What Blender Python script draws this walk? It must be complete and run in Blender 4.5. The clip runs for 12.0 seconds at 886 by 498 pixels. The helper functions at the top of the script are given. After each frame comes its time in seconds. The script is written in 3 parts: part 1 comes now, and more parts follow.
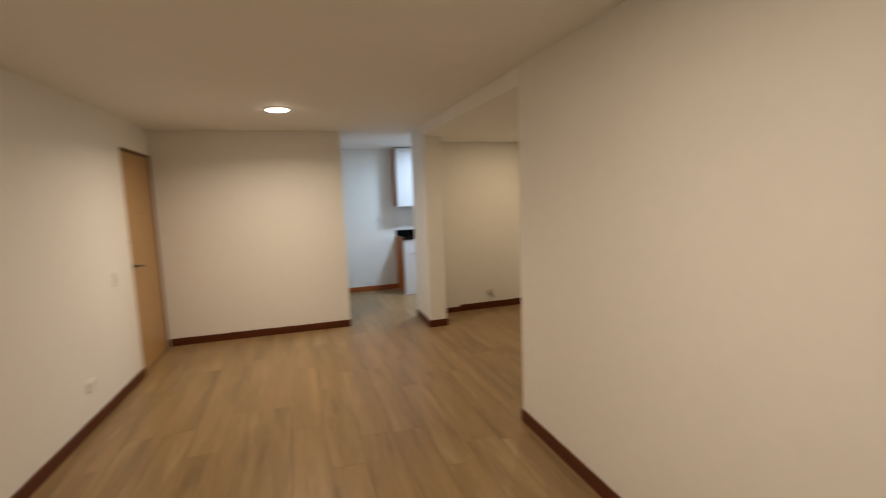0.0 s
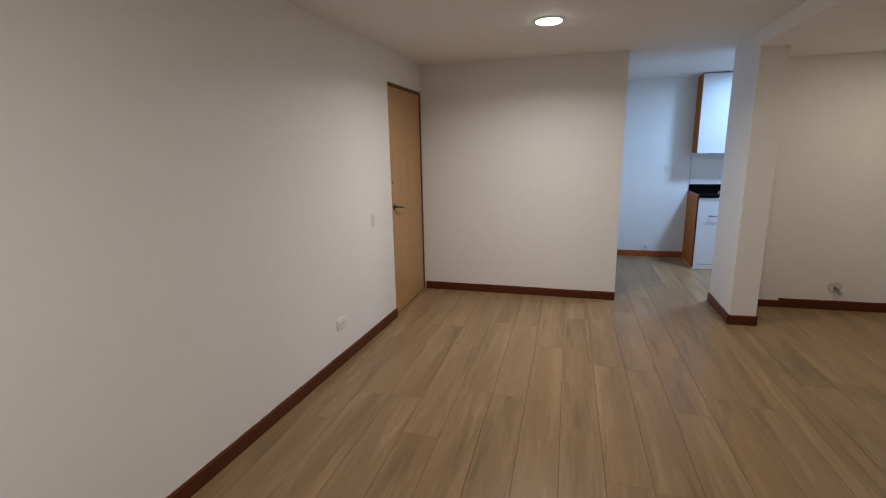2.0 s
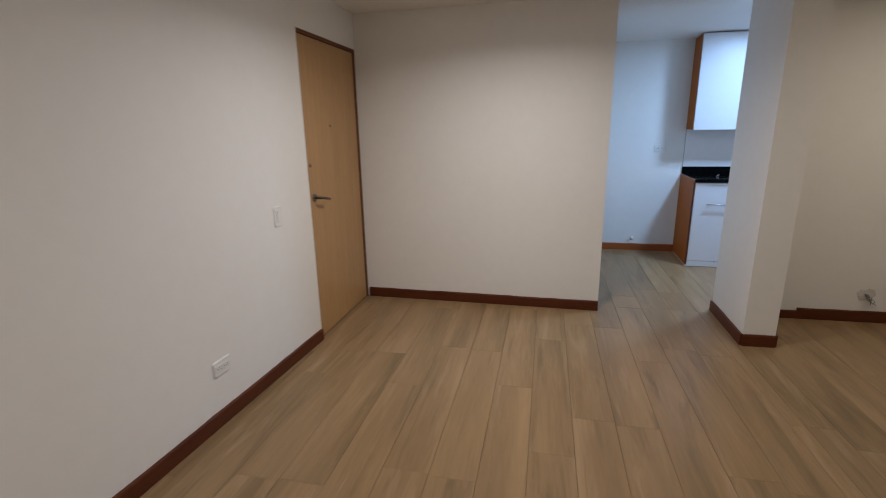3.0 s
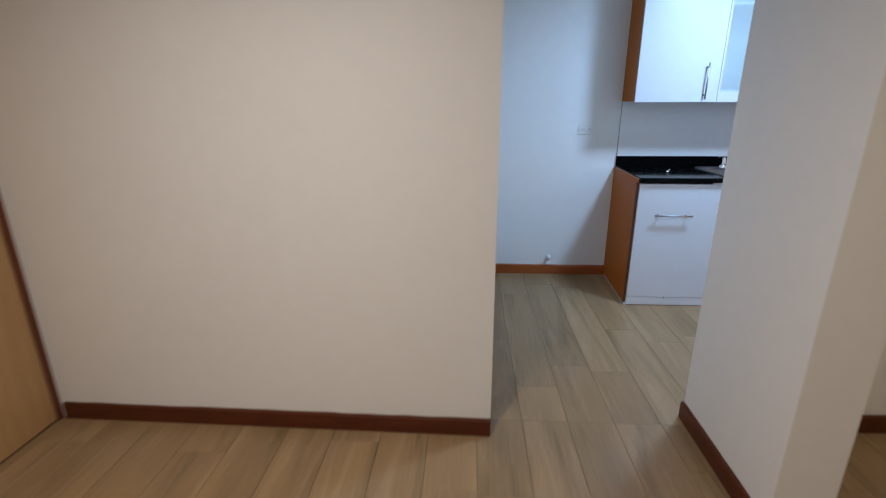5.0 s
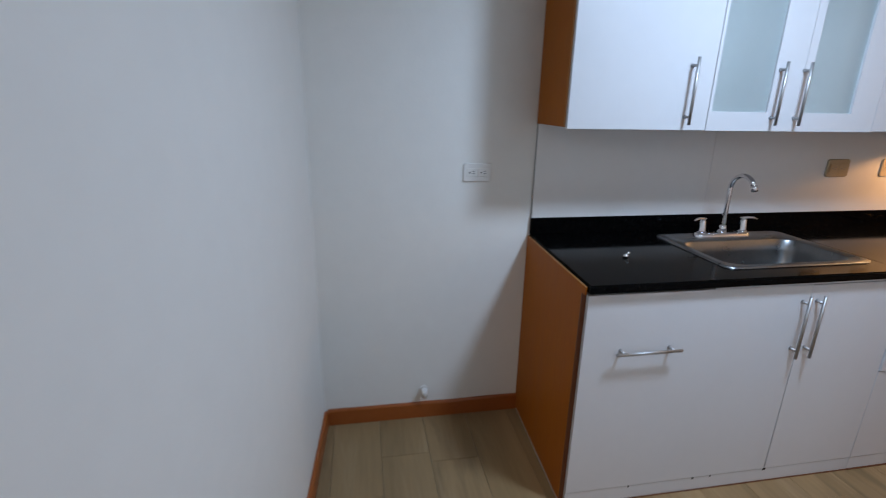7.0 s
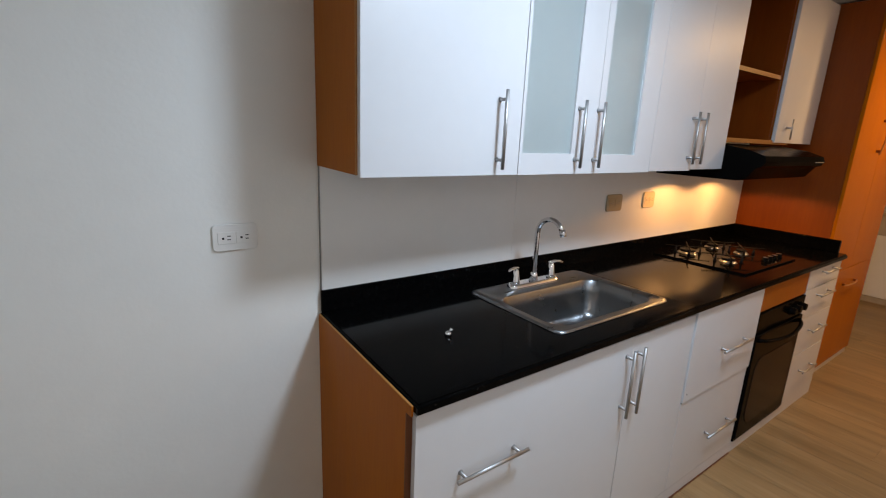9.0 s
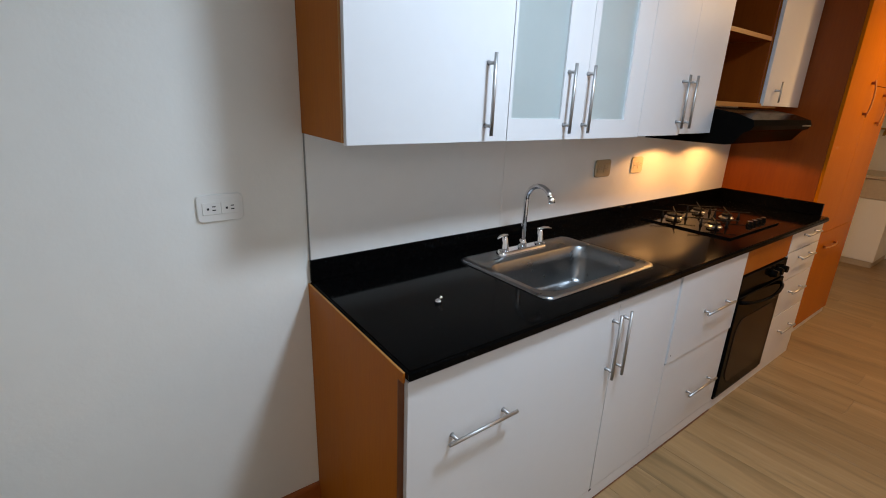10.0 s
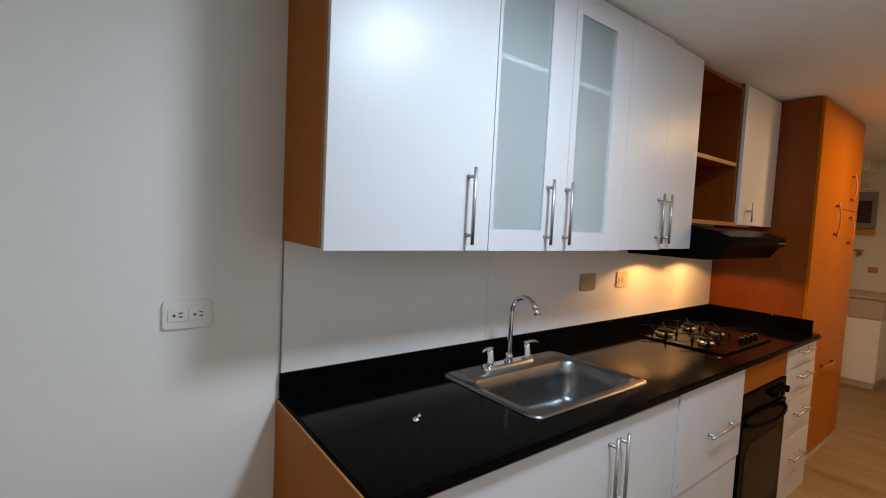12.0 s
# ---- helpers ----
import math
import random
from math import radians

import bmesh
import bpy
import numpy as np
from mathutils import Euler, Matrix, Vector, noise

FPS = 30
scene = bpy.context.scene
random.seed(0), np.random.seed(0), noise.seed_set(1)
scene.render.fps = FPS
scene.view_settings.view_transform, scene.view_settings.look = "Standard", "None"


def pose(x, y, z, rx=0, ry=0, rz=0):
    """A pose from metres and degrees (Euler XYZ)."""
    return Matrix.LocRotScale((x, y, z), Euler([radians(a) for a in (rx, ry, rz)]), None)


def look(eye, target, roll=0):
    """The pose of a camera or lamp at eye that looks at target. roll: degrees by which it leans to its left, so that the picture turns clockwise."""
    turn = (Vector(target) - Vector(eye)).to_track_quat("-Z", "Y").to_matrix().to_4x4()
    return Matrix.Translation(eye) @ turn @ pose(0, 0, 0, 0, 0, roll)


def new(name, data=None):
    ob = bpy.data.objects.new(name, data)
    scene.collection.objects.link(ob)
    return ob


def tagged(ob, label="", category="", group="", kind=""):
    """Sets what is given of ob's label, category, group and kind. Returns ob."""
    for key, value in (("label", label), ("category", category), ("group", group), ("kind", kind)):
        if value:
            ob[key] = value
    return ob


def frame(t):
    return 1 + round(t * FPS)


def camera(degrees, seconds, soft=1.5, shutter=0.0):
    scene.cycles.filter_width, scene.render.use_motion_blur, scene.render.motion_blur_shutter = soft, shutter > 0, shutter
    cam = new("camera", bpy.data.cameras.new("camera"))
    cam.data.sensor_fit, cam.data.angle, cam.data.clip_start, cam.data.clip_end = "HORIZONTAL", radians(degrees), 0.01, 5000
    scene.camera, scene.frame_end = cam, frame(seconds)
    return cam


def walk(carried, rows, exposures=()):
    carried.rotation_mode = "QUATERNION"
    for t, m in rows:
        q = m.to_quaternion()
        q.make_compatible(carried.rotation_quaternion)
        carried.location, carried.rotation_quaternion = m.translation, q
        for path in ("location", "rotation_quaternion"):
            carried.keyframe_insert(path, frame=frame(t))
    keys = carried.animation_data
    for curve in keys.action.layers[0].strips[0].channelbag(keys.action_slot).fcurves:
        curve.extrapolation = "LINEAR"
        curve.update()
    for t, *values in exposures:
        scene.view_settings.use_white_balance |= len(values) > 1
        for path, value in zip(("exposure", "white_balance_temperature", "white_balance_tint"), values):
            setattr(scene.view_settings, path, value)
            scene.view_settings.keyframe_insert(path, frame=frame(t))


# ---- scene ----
cam = camera(86.9, 12.0, soft=1.0, shutter=0.5)
PATH = [
    (0, (1.373, -5.62, 1.53), (1.976, -3.727, 1.302), -2.1),
    (0.5, (1.505, -5.544, 1.521), (1.472, -3.562, 1.255), -2.1),
    (1, (1.548, -5.442, 1.514), (1.102, -3.521, 1.178), -1.5),
    (1.5, (1.506, -5.059, 1.514), (0.999, -3.162, 1.13), -1.2),
    (2, (1.475, -4.697, 1.507), (0.968, -2.809, 1.082), -1.1),
    (2.5, (1.503, -4.182, 1.478), (1.027, -2.29, 1.037), -1.1),
    (3, (1.514, -3.698, 1.443), (1.095, -1.808, 0.941), -1.0),
    (3.2, (1.544, -3.515, 1.457), (1.164, -1.623, 0.93), -0.8),
    (4.8, (1.798, -1.932, 1.367), (1.664, -0.026, 0.779), -0.7),
    (5, (1.846, -1.712, 1.382), (1.744, 0.193, 0.783), -0.2),
    (5.5, (1.987, -1.205, 1.297), (1.911, 0.71, 0.726), 0.5),
    (6, (2.084, -0.706, 1.426), (2.107, 1.188, 0.783), 0.1),
    (6.5, (2.209, -0.25, 1.43), (2.356, 1.649, 0.821), 0.7),
    (7, (2.264, 0.115, 1.452), (2.599, 1.995, 0.86), 1.1),
    (7.5, (2.374, 0.379, 1.453), (3.018, 2.189, 0.895), 1.5),
    (7.7, (2.44, 0.464, 1.487), (3.2, 2.24, 0.966), 1.7),
    (9.3, (2.462, 0.631, 1.497), (3.634, 2.169, 0.987), 2.2),
    (9.5, (2.457, 0.627, 1.502), (3.622, 2.144, 0.919), 2.1),
    (10, (2.463, 0.634, 1.496), (3.626, 2.141, 0.883), 2.2),
    (10.5, (2.479, 0.649, 1.493), (3.664, 2.179, 0.989), 2.8),
    (11, (2.488, 0.648, 1.497), (3.696, 2.214, 1.197), 2.8),
    (11.5, (2.494, 0.642, 1.487), (3.709, 2.226, 1.372), 2.7),
    (12, (2.514, 0.645, 1.464), (3.745, 2.216, 1.342), 2.8),
]
walk(cam, [(t, look(eye, target, roll)) for t, eye, target, roll in PATH],
     [(0, 0.33, 6450, 10), (0.5, 0.34, 5820, 10), (1, 0.28, 5500, 10), (1.5, 0.22, 5180, 10), (3, 0.16, 5100, 10), (5, 0.25, 5230, 10), (5.5, 0.13, 5380, 11), (6, 0.03, 5400, 11),
      (6.5, -0.03, 5620, 11), (7, -0.08, 6180, 14), (7.5, -0.05, 6900, 16), (9.5, 0.12, 6980, 13), (10.3, 0.16, 6880, 12.5), (11, 0.05, 7020, 13), (12, -0.02, 7120, 13.5)])

# ---- light ----
world = bpy.data.worlds.new("world")
world.use_nodes = True
world.node_tree.nodes["Background"].inputs[0].default_value = (0.5, 0.55, 0.65, 1)
world.node_tree.nodes["Background"].inputs[1].default_value = 0.05
scene.world = world


def lamp_disk(name, x, y, z, watts, colour, size=0.15, spread=180):
    d = bpy.data.lights.new(name, "AREA")
    d.shape, d.size, d.energy, d.color = "DISK", size, watts, colour
    d.spread = radians(spread)
    ob = new(name, d)
    ob.matrix_world = pose(x, y, z)
    return ob


WARM, COOL, AMBER = (1.0, 0.80, 0.60), (0.56, 0.76, 1.0), (1.0, 0.62, 0.28)
lamp_disk("living_lamp", 1.315, -1.31, 2.281, 18.5, WARM, spread=158)
# unseen second lamp, added to stand in for light from behind the camera
lamp_disk("living_lamp", 1.28, -4.70, 2.281, 22, WARM)
lamp_disk("recess_lamp", 4.02, -0.95, 2.166, 7.2, (1.0, 0.76, 0.49))
lamp_disk("kitchen_lamp", 3.56, 0.90, 2.281, 26, COOL, 0.26)
lamp_disk("passage_lamp", 6.45, 0.82, 2.281, 21, (1.0, 0.62, 0.28))
for hx in (5.00, 5.50):
    d = bpy.data.lights.new("hood_lamp", "SPOT")
    d.energy, d.color, d.spot_size, d.spot_blend, d.shadow_soft_size = 13, (1.0, 0.48, 0.15), radians(156), 0.2, 0.02
    new("hood_lamp", d).matrix_world = pose(hx - 0.012, 1.803, 1.333)


# ---- materials ----
def material(name, base, rough=0.5, metal=0.0, var=0.06, scale=6.0, stretch=(1, 1, 1), bump=0.0, bump_scale=60.0, second=None,
             coat=0.0, per_object=0.0, spec=0.5, fine=0.5):
    """A surface with variation at two scales: broad mottling and a fine grain, along a stretched grain direction."""
    m = bpy.data.materials.new(name)
    m.use_nodes = True
    nt = m.node_tree
    N, L = nt.nodes, nt.links
    b = N["Principled BSDF"]
    b.inputs["Roughness"].default_value, b.inputs["Metallic"].default_value = rough, metal
    b.inputs["Coat Weight"].default_value = coat
    b.inputs["Specular IOR Level"].default_value = spec
    tc, mp = N.new("ShaderNodeTexCoord"), N.new("ShaderNodeMapping")
    mp.inputs["Scale"].default_value = stretch
    if per_object:
        info, comb, vec = N.new("ShaderNodeObjectInfo"), N.new("ShaderNodeMath"), N.new("ShaderNodeVectorMath")
        comb.operation, comb.inputs[1].default_value = "MULTIPLY", 37.0
        L.new(info.outputs["Random"], comb.inputs[0])
        vec.operation = "ADD"
        L.new(tc.outputs["Object"], vec.inputs[0])
        L.new(comb.outputs[0], vec.inputs[1])
        L.new(vec.outputs[0], mp.inputs["Vector"])
    else:
        L.new(tc.outputs["Object"], mp.inputs["Vector"])
    big, small = N.new("ShaderNodeTexNoise"), N.new("ShaderNodeTexNoise")
    big.inputs["Scale"].default_value, big.inputs["Detail"].default_value = scale, 5
    small.inputs["Scale"].default_value, small.inputs["Detail"].default_value = scale * 9, 4
    for n in (big, small):
        L.new(mp.outputs[0], n.inputs["Vector"])
    mixed = N.new("ShaderNodeMix")
    mixed.data_type, mixed.inputs[0].default_value = "FLOAT", fine
    L.new(big.outputs[0], mixed.inputs[2])
    L.new(small.outputs[0], mixed.inputs[3])
    ramp = N.new("ShaderNodeValToRGB")
    e = ramp.color_ramp.elements
    e[0].position, e[1].position = 0.32, 0.68
    dark = second or tuple(c * (1 - var) for c in base)
    light = base if second else tuple(min(1, c * (1 + var)) for c in base)
    e[0].color, e[1].color = (*dark, 1), (*light, 1)
    L.new(mixed.outputs[0], ramp.inputs[0])
    out = ramp.outputs[0]
    if per_object:
        hsv, rng = N.new("ShaderNodeHueSaturation"), N.new("ShaderNodeMapRange")
        rng.inputs["To Min"].default_value, rng.inputs["To Max"].default_value = 1 - per_object, 1 + per_object
        L.new(info.outputs["Random"], rng.inputs["Value"])
        L.new(rng.outputs[0], hsv.inputs["Value"])
        L.new(out, hsv.inputs["Color"])
        out = hsv.outputs[0]
    L.new(out, b.inputs["Base Color"])
    rr = N.new("ShaderNodeMapRange")
    rr.inputs["To Min"].default_value, rr.inputs["To Max"].default_value = rough - min(0.08, rough * 0.35), min(1, rough + min(0.08, rough * 0.35))
    L.new(big.outputs[0], rr.inputs["Value"])
    L.new(rr.outputs[0], b.inputs["Roughness"])
    if bump:
        bn, bp = N.new("ShaderNodeTexNoise"), N.new("ShaderNodeBump")
        bn.inputs["Scale"].default_value, bn.inputs["Detail"].default_value = bump_scale, 4
        L.new(mp.outputs[0], bn.inputs["Vector"])
        bp.inputs["Strength"].default_value, bp.inputs["Distance"].default_value = bump, 0.004
        L.new(bn.outputs[0], bp.inputs["Height"])
        L.new(bp.outputs[0], b.inputs["Normal"])
    return m


PAINT = material("wall_paint", (0.775, 0.763, 0.722), 0.6, var=0.02, scale=1.6, bump=0.10, bump_scale=90)
CEIL = material("ceiling_paint", (0.825, 0.818, 0.79), 0.75, var=0.02, scale=1.2, bump=0.08, bump_scale=70)
PLANK = material("plank", (0.322, 0.213, 0.104), 0.34, second=(0.210, 0.139, 0.066), scale=1.1, stretch=(6, 0.55, 1), bump=0.05,
                 bump_scale=14, per_object=0.05, fine=0.28, spec=0.27)


def streaked(m):
    """Long brushed marks along the boards: pale scraped ones and dark olive ones."""
    nt = m.node_tree
    N, L = nt.nodes, nt.links
    b = N["Principled BSDF"]
    out = b.inputs["Base Color"].links[0].from_socket
    vec = N["Mapping"].outputs[0]
    for sc, lo, hi, colour, amount, shift in ((1.5, 0.53, 0.72, (0.095, 0.068, 0.034), 0.60, 3.1), (1.8, 0.54, 0.74, (0.425, 0.305, 0.180), 0.50, 7.7)):
        add, n, rng, mix = (N.new("ShaderNode" + k) for k in ("VectorMath", "TexNoise", "MapRange", "Mix"))
        add.inputs[1].default_value = (shift, shift * 2, 0)
        n.inputs["Scale"].default_value, n.inputs["Detail"].default_value, n.inputs["Distortion"].default_value = sc, 6, 0.7
        n.inputs["Roughness"].default_value = 0.62
        rng.inputs["From Min"].default_value, rng.inputs["From Max"].default_value, rng.inputs["To Max"].default_value = lo, hi, amount
        mix.data_type = "RGBA"
        L.new(vec, add.inputs[0])
        L.new(add.outputs[0], n.inputs["Vector"])
        L.new(n.outputs[0], rng.inputs["Value"])
        L.new(rng.outputs[0], mix.inputs[0])
        L.new(out, mix.inputs[6])
        mix.inputs[7].default_value = (*colour, 1)
        out = mix.outputs[2]
    L.new(out, b.inputs["Base Color"])


streaked(PLANK)
GROUT = material("plank_joint", (0.045, 0.032, 0.02), 0.8)
BASEB = material("baseboard_wood", (0.108, 0.031, 0.010), 0.38, second=(0.066, 0.018, 0.006), scale=4, stretch=(1, 1, 5), bump=0.05, spec=0.2)
KBASE = material("kitchen_baseboard_wood", (0.34, 0.092, 0.016), 0.35, second=(0.26, 0.066, 0.012), scale=4, stretch=(1, 1, 5), bump=0.05)
OAK = material("door_veneer", (0.465, 0.292, 0.126), 0.42, second=(0.36, 0.212, 0.084), scale=2.4, stretch=(1, 9, 0.5), bump=0.03, spec=0.35)
JAMB = material("jamb_wood", (0.125, 0.042, 0.016), 0.4, var=0.2, scale=5, stretch=(1, 1, 0.2), spec=0.25)
ORANGE = material("orange_veneer", (0.365, 0.110, 0.011), 0.44, second=(0.31, 0.086, 0.009), scale=2.2, stretch=(6, 6, 0.5), bump=0.02, spec=0.09)
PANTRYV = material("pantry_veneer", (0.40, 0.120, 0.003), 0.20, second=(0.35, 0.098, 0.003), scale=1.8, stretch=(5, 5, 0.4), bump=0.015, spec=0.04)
# redder veneer, its colour also darkened for shade in niche and pantry side
REDV_SHADE = material("red_veneer_shaded", (0.225, 0.050, 0.004), 0.34, second=(0.185, 0.039, 0.004), scale=2.2, stretch=(6, 6, 0.5), bump=0.02, spec=0.22)
EDGEB = material("edge_band", (0.37, 0.155, 0.034), 0.4, var=0.1, scale=6)
WHITE = material("white_laminate", (0.60, 0.60, 0.61), 0.40, var=0.012, scale=2.5, bump=0.015, bump_scale=14, spec=0.5)
SPLASH = material("splash_laminate", (0.74, 0.735, 0.72), 0.32, var=0.015, scale=2.0, bump=0.02, bump_scale=12)
CARCASS = material("carcass_white", (0.62, 0.62, 0.61), 0.5, var=0.02)
GRANITE = material("black_granite", (0.0022, 0.0022, 0.0023), 0.09, second=(0.001, 0.001, 0.001), scale=60, bump=0.02, bump_scale=40, fine=0.6, spec=0.05)


def speckled(m):
    """Pale crystals in the polished black stone."""
    nt = m.node_tree
    N, L = nt.nodes, nt.links
    b = N["Principled BSDF"]
    old = b.inputs["Base Color"].links[0].from_socket
    tc, v, lim, mix = (N.new("ShaderNode" + k) for k in ("TexCoord", "TexNoise", "ValToRGB", "Mix"))
    mix.data_type = "RGBA"
    v.inputs["Scale"].default_value, v.inputs["Detail"].default_value = 170, 3
    L.new(tc.outputs["Object"], v.inputs["Vector"])
    lim.color_ramp.elements[0].position, lim.color_ramp.elements[1].position = 0.66, 0.76
    L.new(v.outputs[0], lim.inputs[0])
    L.new(lim.outputs[0], mix.inputs[0])
    L.new(old, mix.inputs[6])
    mix.inputs[7].default_value = (0.034, 0.031, 0.027, 1)
    L.new(mix.outputs[2], b.inputs["Base Color"])


speckled(GRANITE)
STEEL = material("stainless_steel", (0.24, 0.245, 0.25), 0.30, metal=1, var=0.06, scale=8, stretch=(1, 6, 1), bump=0.02, bump_scale=120)
CHROME = material("chrome", (0.78, 0.78, 0.80), 0.10, metal=1, var=0.02)
NICKEL = material("brushed_nickel", (0.42, 0.415, 0.41), 0.45, metal=1, var=0.05, scale=20)
PLASTIC = material("white_plastic", (0.75, 0.738, 0.705), 0.35, var=0.02)
SLOT = material("dark_slot", (0.02, 0.02, 0.02), 0.6)
OCHRE = material("ochre_plate", (0.396, 0.322, 0.213), 0.38, metal=0.3, var=0.06, scale=12)
IVORY = material("ivory_plate", (0.66, 0.55, 0.36), 0.4, var=0.04, scale=12)
ENAMEL = material("black_enamel", (0.0025, 0.0023, 0.0022), 0.13, var=0.2, scale=10, spec=0.03)
HOODB = material("hood_black", (0.003, 0.0027, 0.0025), 0.22, var=0.2, scale=10, spec=0.012)
OVENGLASS = material("oven_glass", (0.002, 0.002, 0.002), 0.07, var=0.1, spec=0.05)
OVENWIN = material("smoked_glass", (0.026, 0.015, 0.009), 0.12, var=0.2, scale=4, spec=0.05)
IRON = material("cast_iron", (0.006, 0.0055, 0.005), 0.5, var=0.2, scale=30, bump=0.1, spec=0.08)
BRASS = material("aged_brass", (0.42, 0.25, 0.07), 0.38, metal=0.9, var=0.12, scale=20)
BRONZE = material("dark_bronze", (0.16, 0.14, 0.12), 0.35, metal=0.8, var=0.1, scale=20)
SMUDGE = material("smudge", (0.48, 0.455, 0.42), 0.8, second=(0.68, 0.65, 0.61), scale=14, bump=0.3, bump_scale=40)
CABLE = material("grey_cable", (0.20, 0.20, 0.20), 0.5, var=0.1)
TILE = material("beige_tile", (0.47, 0.40, 0.31), 0.35, var=0.08, scale=5)
GREYBOX = material("grey_metal_paint", (0.23, 0.225, 0.22), 0.45, var=0.05, scale=5)
# orange of print and outlet plate, also of light painted under the breaker panel
LABEL_LIGHT = material("orange_label_and_light", (0.55, 0.26, 0.05), 0.5, var=0.05)
TRIMW = material("white_trim", (0.82, 0.82, 0.80), 0.4, var=0.01)


def frosted_glass():
    m = material("frosted_glass", (0.50, 0.545, 0.535), 0.38, var=0.015, scale=3)
    b = m.node_tree.nodes["Principled BSDF"]
    b.inputs["Transmission Weight"].default_value = 0.62
    b.inputs["IOR"].default_value = 1.3
    return m


def glowing(name, colour, strength):
    m = bpy.data.materials.new(name)
    m.use_nodes = True
    b = m.node_tree.nodes["Principled BSDF"]
    b.inputs["Base Color"].default_value = (0.9, 0.9, 0.9, 1)
    b.inputs["Emission Color"].default_value = (*colour, 1)
    b.inputs["Emission Strength"].default_value = strength
    return m


FROST = frosted_glass()
GLOW_WARM = glowing("lamp_diffuser_warm", (1.0, 0.86, 0.70), 42)
GLOW_COOL = glowing("lamp_diffuser_cool", (0.72, 0.87, 1.0), 20)
GLOW_PASS = glowing("lamp_diffuser_passage", (1.0, 0.75, 0.48), 8)
GLOW_HOOD = glowing("hood_bulb_glow", (1.0, 0.65, 0.3), 14)


# ---- mesh helpers ----
def box(bm, x0, x1, y0, y1, z0, z1, bevel=0.0):
    made = bmesh.ops.create_cube(bm, size=1)["verts"]
    for v in made:
        v.co = Vector((x0 + (v.co.x + 0.5) * (x1 - x0), y0 + (v.co.y + 0.5) * (y1 - y0), z0 + (v.co.z + 0.5) * (z1 - z0)))
    if bevel:
        edges = list({e for v in made for e in v.link_edges})
        bmesh.ops.bevel(bm, geom=edges, offset=bevel, segments=2, profile=0.5, affect="EDGES")
    return bm


def prism(bm, points, z0, z1):
    low = [bm.verts.new((x, y, z0)) for x, y in points]
    top = [bm.verts.new((x, y, z1)) for x, y in points]
    n = len(points)
    bm.faces.new(low[::-1])
    bm.faces.new(top)
    for i in range(n):
        bm.faces.new((low[i], low[(i + 1) % n], top[(i + 1) % n], top[i]))
    bmesh.ops.recalc_face_normals(bm, faces=bm.faces)
    return bm


def tube(bm, points, r, n=12, radii=None):
    """A round bar along the points, closed at both ends."""
    rings = []
    pts = [Vector(p) for p in points]
    for i, p in enumerate(pts):
        d = (pts[min(i + 1, len(pts) - 1)] - pts[max(i - 1, 0)]).normalized()
        up = Vector((0, 0, 1)) if abs(d.z) < 0.9 else Vector((0, 1, 0))
        a = d.cross(up).normalized()
        b = d.cross(a).normalized()
        rr = radii[i] if radii else r
        rings.append([bm.verts.new(p + a * rr * math.cos(2 * math.pi * k / n) + b * rr * math.sin(2 * math.pi * k / n)) for k in range(n)])
    for s, e in zip(rings, rings[1:]):
        for k in range(n):
            f = bm.faces.new((s[k], s[(k + 1) % n], e[(k + 1) % n], e[k]))
            f.smooth = True
    bm.faces.new(rings[0][::-1])
    bm.faces.new(rings[-1])
    bmesh.ops.recalc_face_normals(bm, faces=bm.faces)
    return bm


def rounded(x0, x1, y0, y1, r, z, n=6):
    pts = []
    for cx, cy, a0 in ((x1 - r, y1 - r, 0), (x0 + r, y1 - r, 90), (x0 + r, y0 + r, 180), (x1 - r, y0 + r, 270)):
        for k in range(n + 1):
            a = radians(a0 + 90 * k / n)
            pts.append((cx + r * math.cos(a), cy + r * math.sin(a), z))
    return pts


def loft(bm, loops, close=True, smooth=True):
    rings = [[bm.verts.new(p) for p in lp] for lp in loops]
    n = len(rings[0])
    for s, e in zip(rings, rings[1:]):
        for k in range(n):
            bm.faces.new((s[k], s[(k + 1) % n], e[(k + 1) % n], e[k])).smooth = smooth
    if close:
        bm.faces.new(rings[-1])
    return bm


def holed(bm, x0, x1, y0, y1, hx0, hx1, hy0, hy1, z0, z1):
    """A slab with a rectangular hole."""
    rows = []
    for z in (z0, z1):
        rows.append([bm.verts.new((x, y, z)) for x, y in ((x0, y0), (x1, y0), (x1, y1), (x0, y1), (hx0, hy0), (hx1, hy0), (hx1, hy1), (hx0, hy1))])
    for r in rows:
        for k in range(4):
            j = (k + 1) % 4
            bm.faces.new((r[k], r[j], r[4 + j], r[4 + k]))
    for k in range(4):
        j = (k + 1) % 4
        bm.faces.new((rows[0][k], rows[0][j], rows[1][j], rows[1][k]))
        bm.faces.new((rows[0][4 + k], rows[0][4 + j], rows[1][4 + j], rows[1][4 + k]))
    bmesh.ops.recalc_face_normals(bm, faces=bm.faces)
    return bm


def holed_y(bm, x0, x1, z0, z1, hx0, hx1, hz0, hz1, y0, y1):
    """A door leaf, upright, with a rectangular opening."""
    holed(bm, x0, x1, z0, z1, hx0, hx1, hz0, hz1, y0, y1)
    for v in bm.verts:
        v.co = Vector((v.co.x, v.co.z, v.co.y))
    bmesh.ops.recalc_face_normals(bm, faces=bm.faces)
    return bm


BASE = {}
SETOUT = [Matrix.Identity(4)]  # how the run being built is set out in the room


def thing(name, x, y, z, label, category, group=""):
    ob = new(name)
    ob.empty_display_size = 0.05
    ob.location = SETOUT[0] @ Vector((x, y, z))
    BASE[ob.name] = Vector(ob.location)
    return tagged(ob, label, category, group)


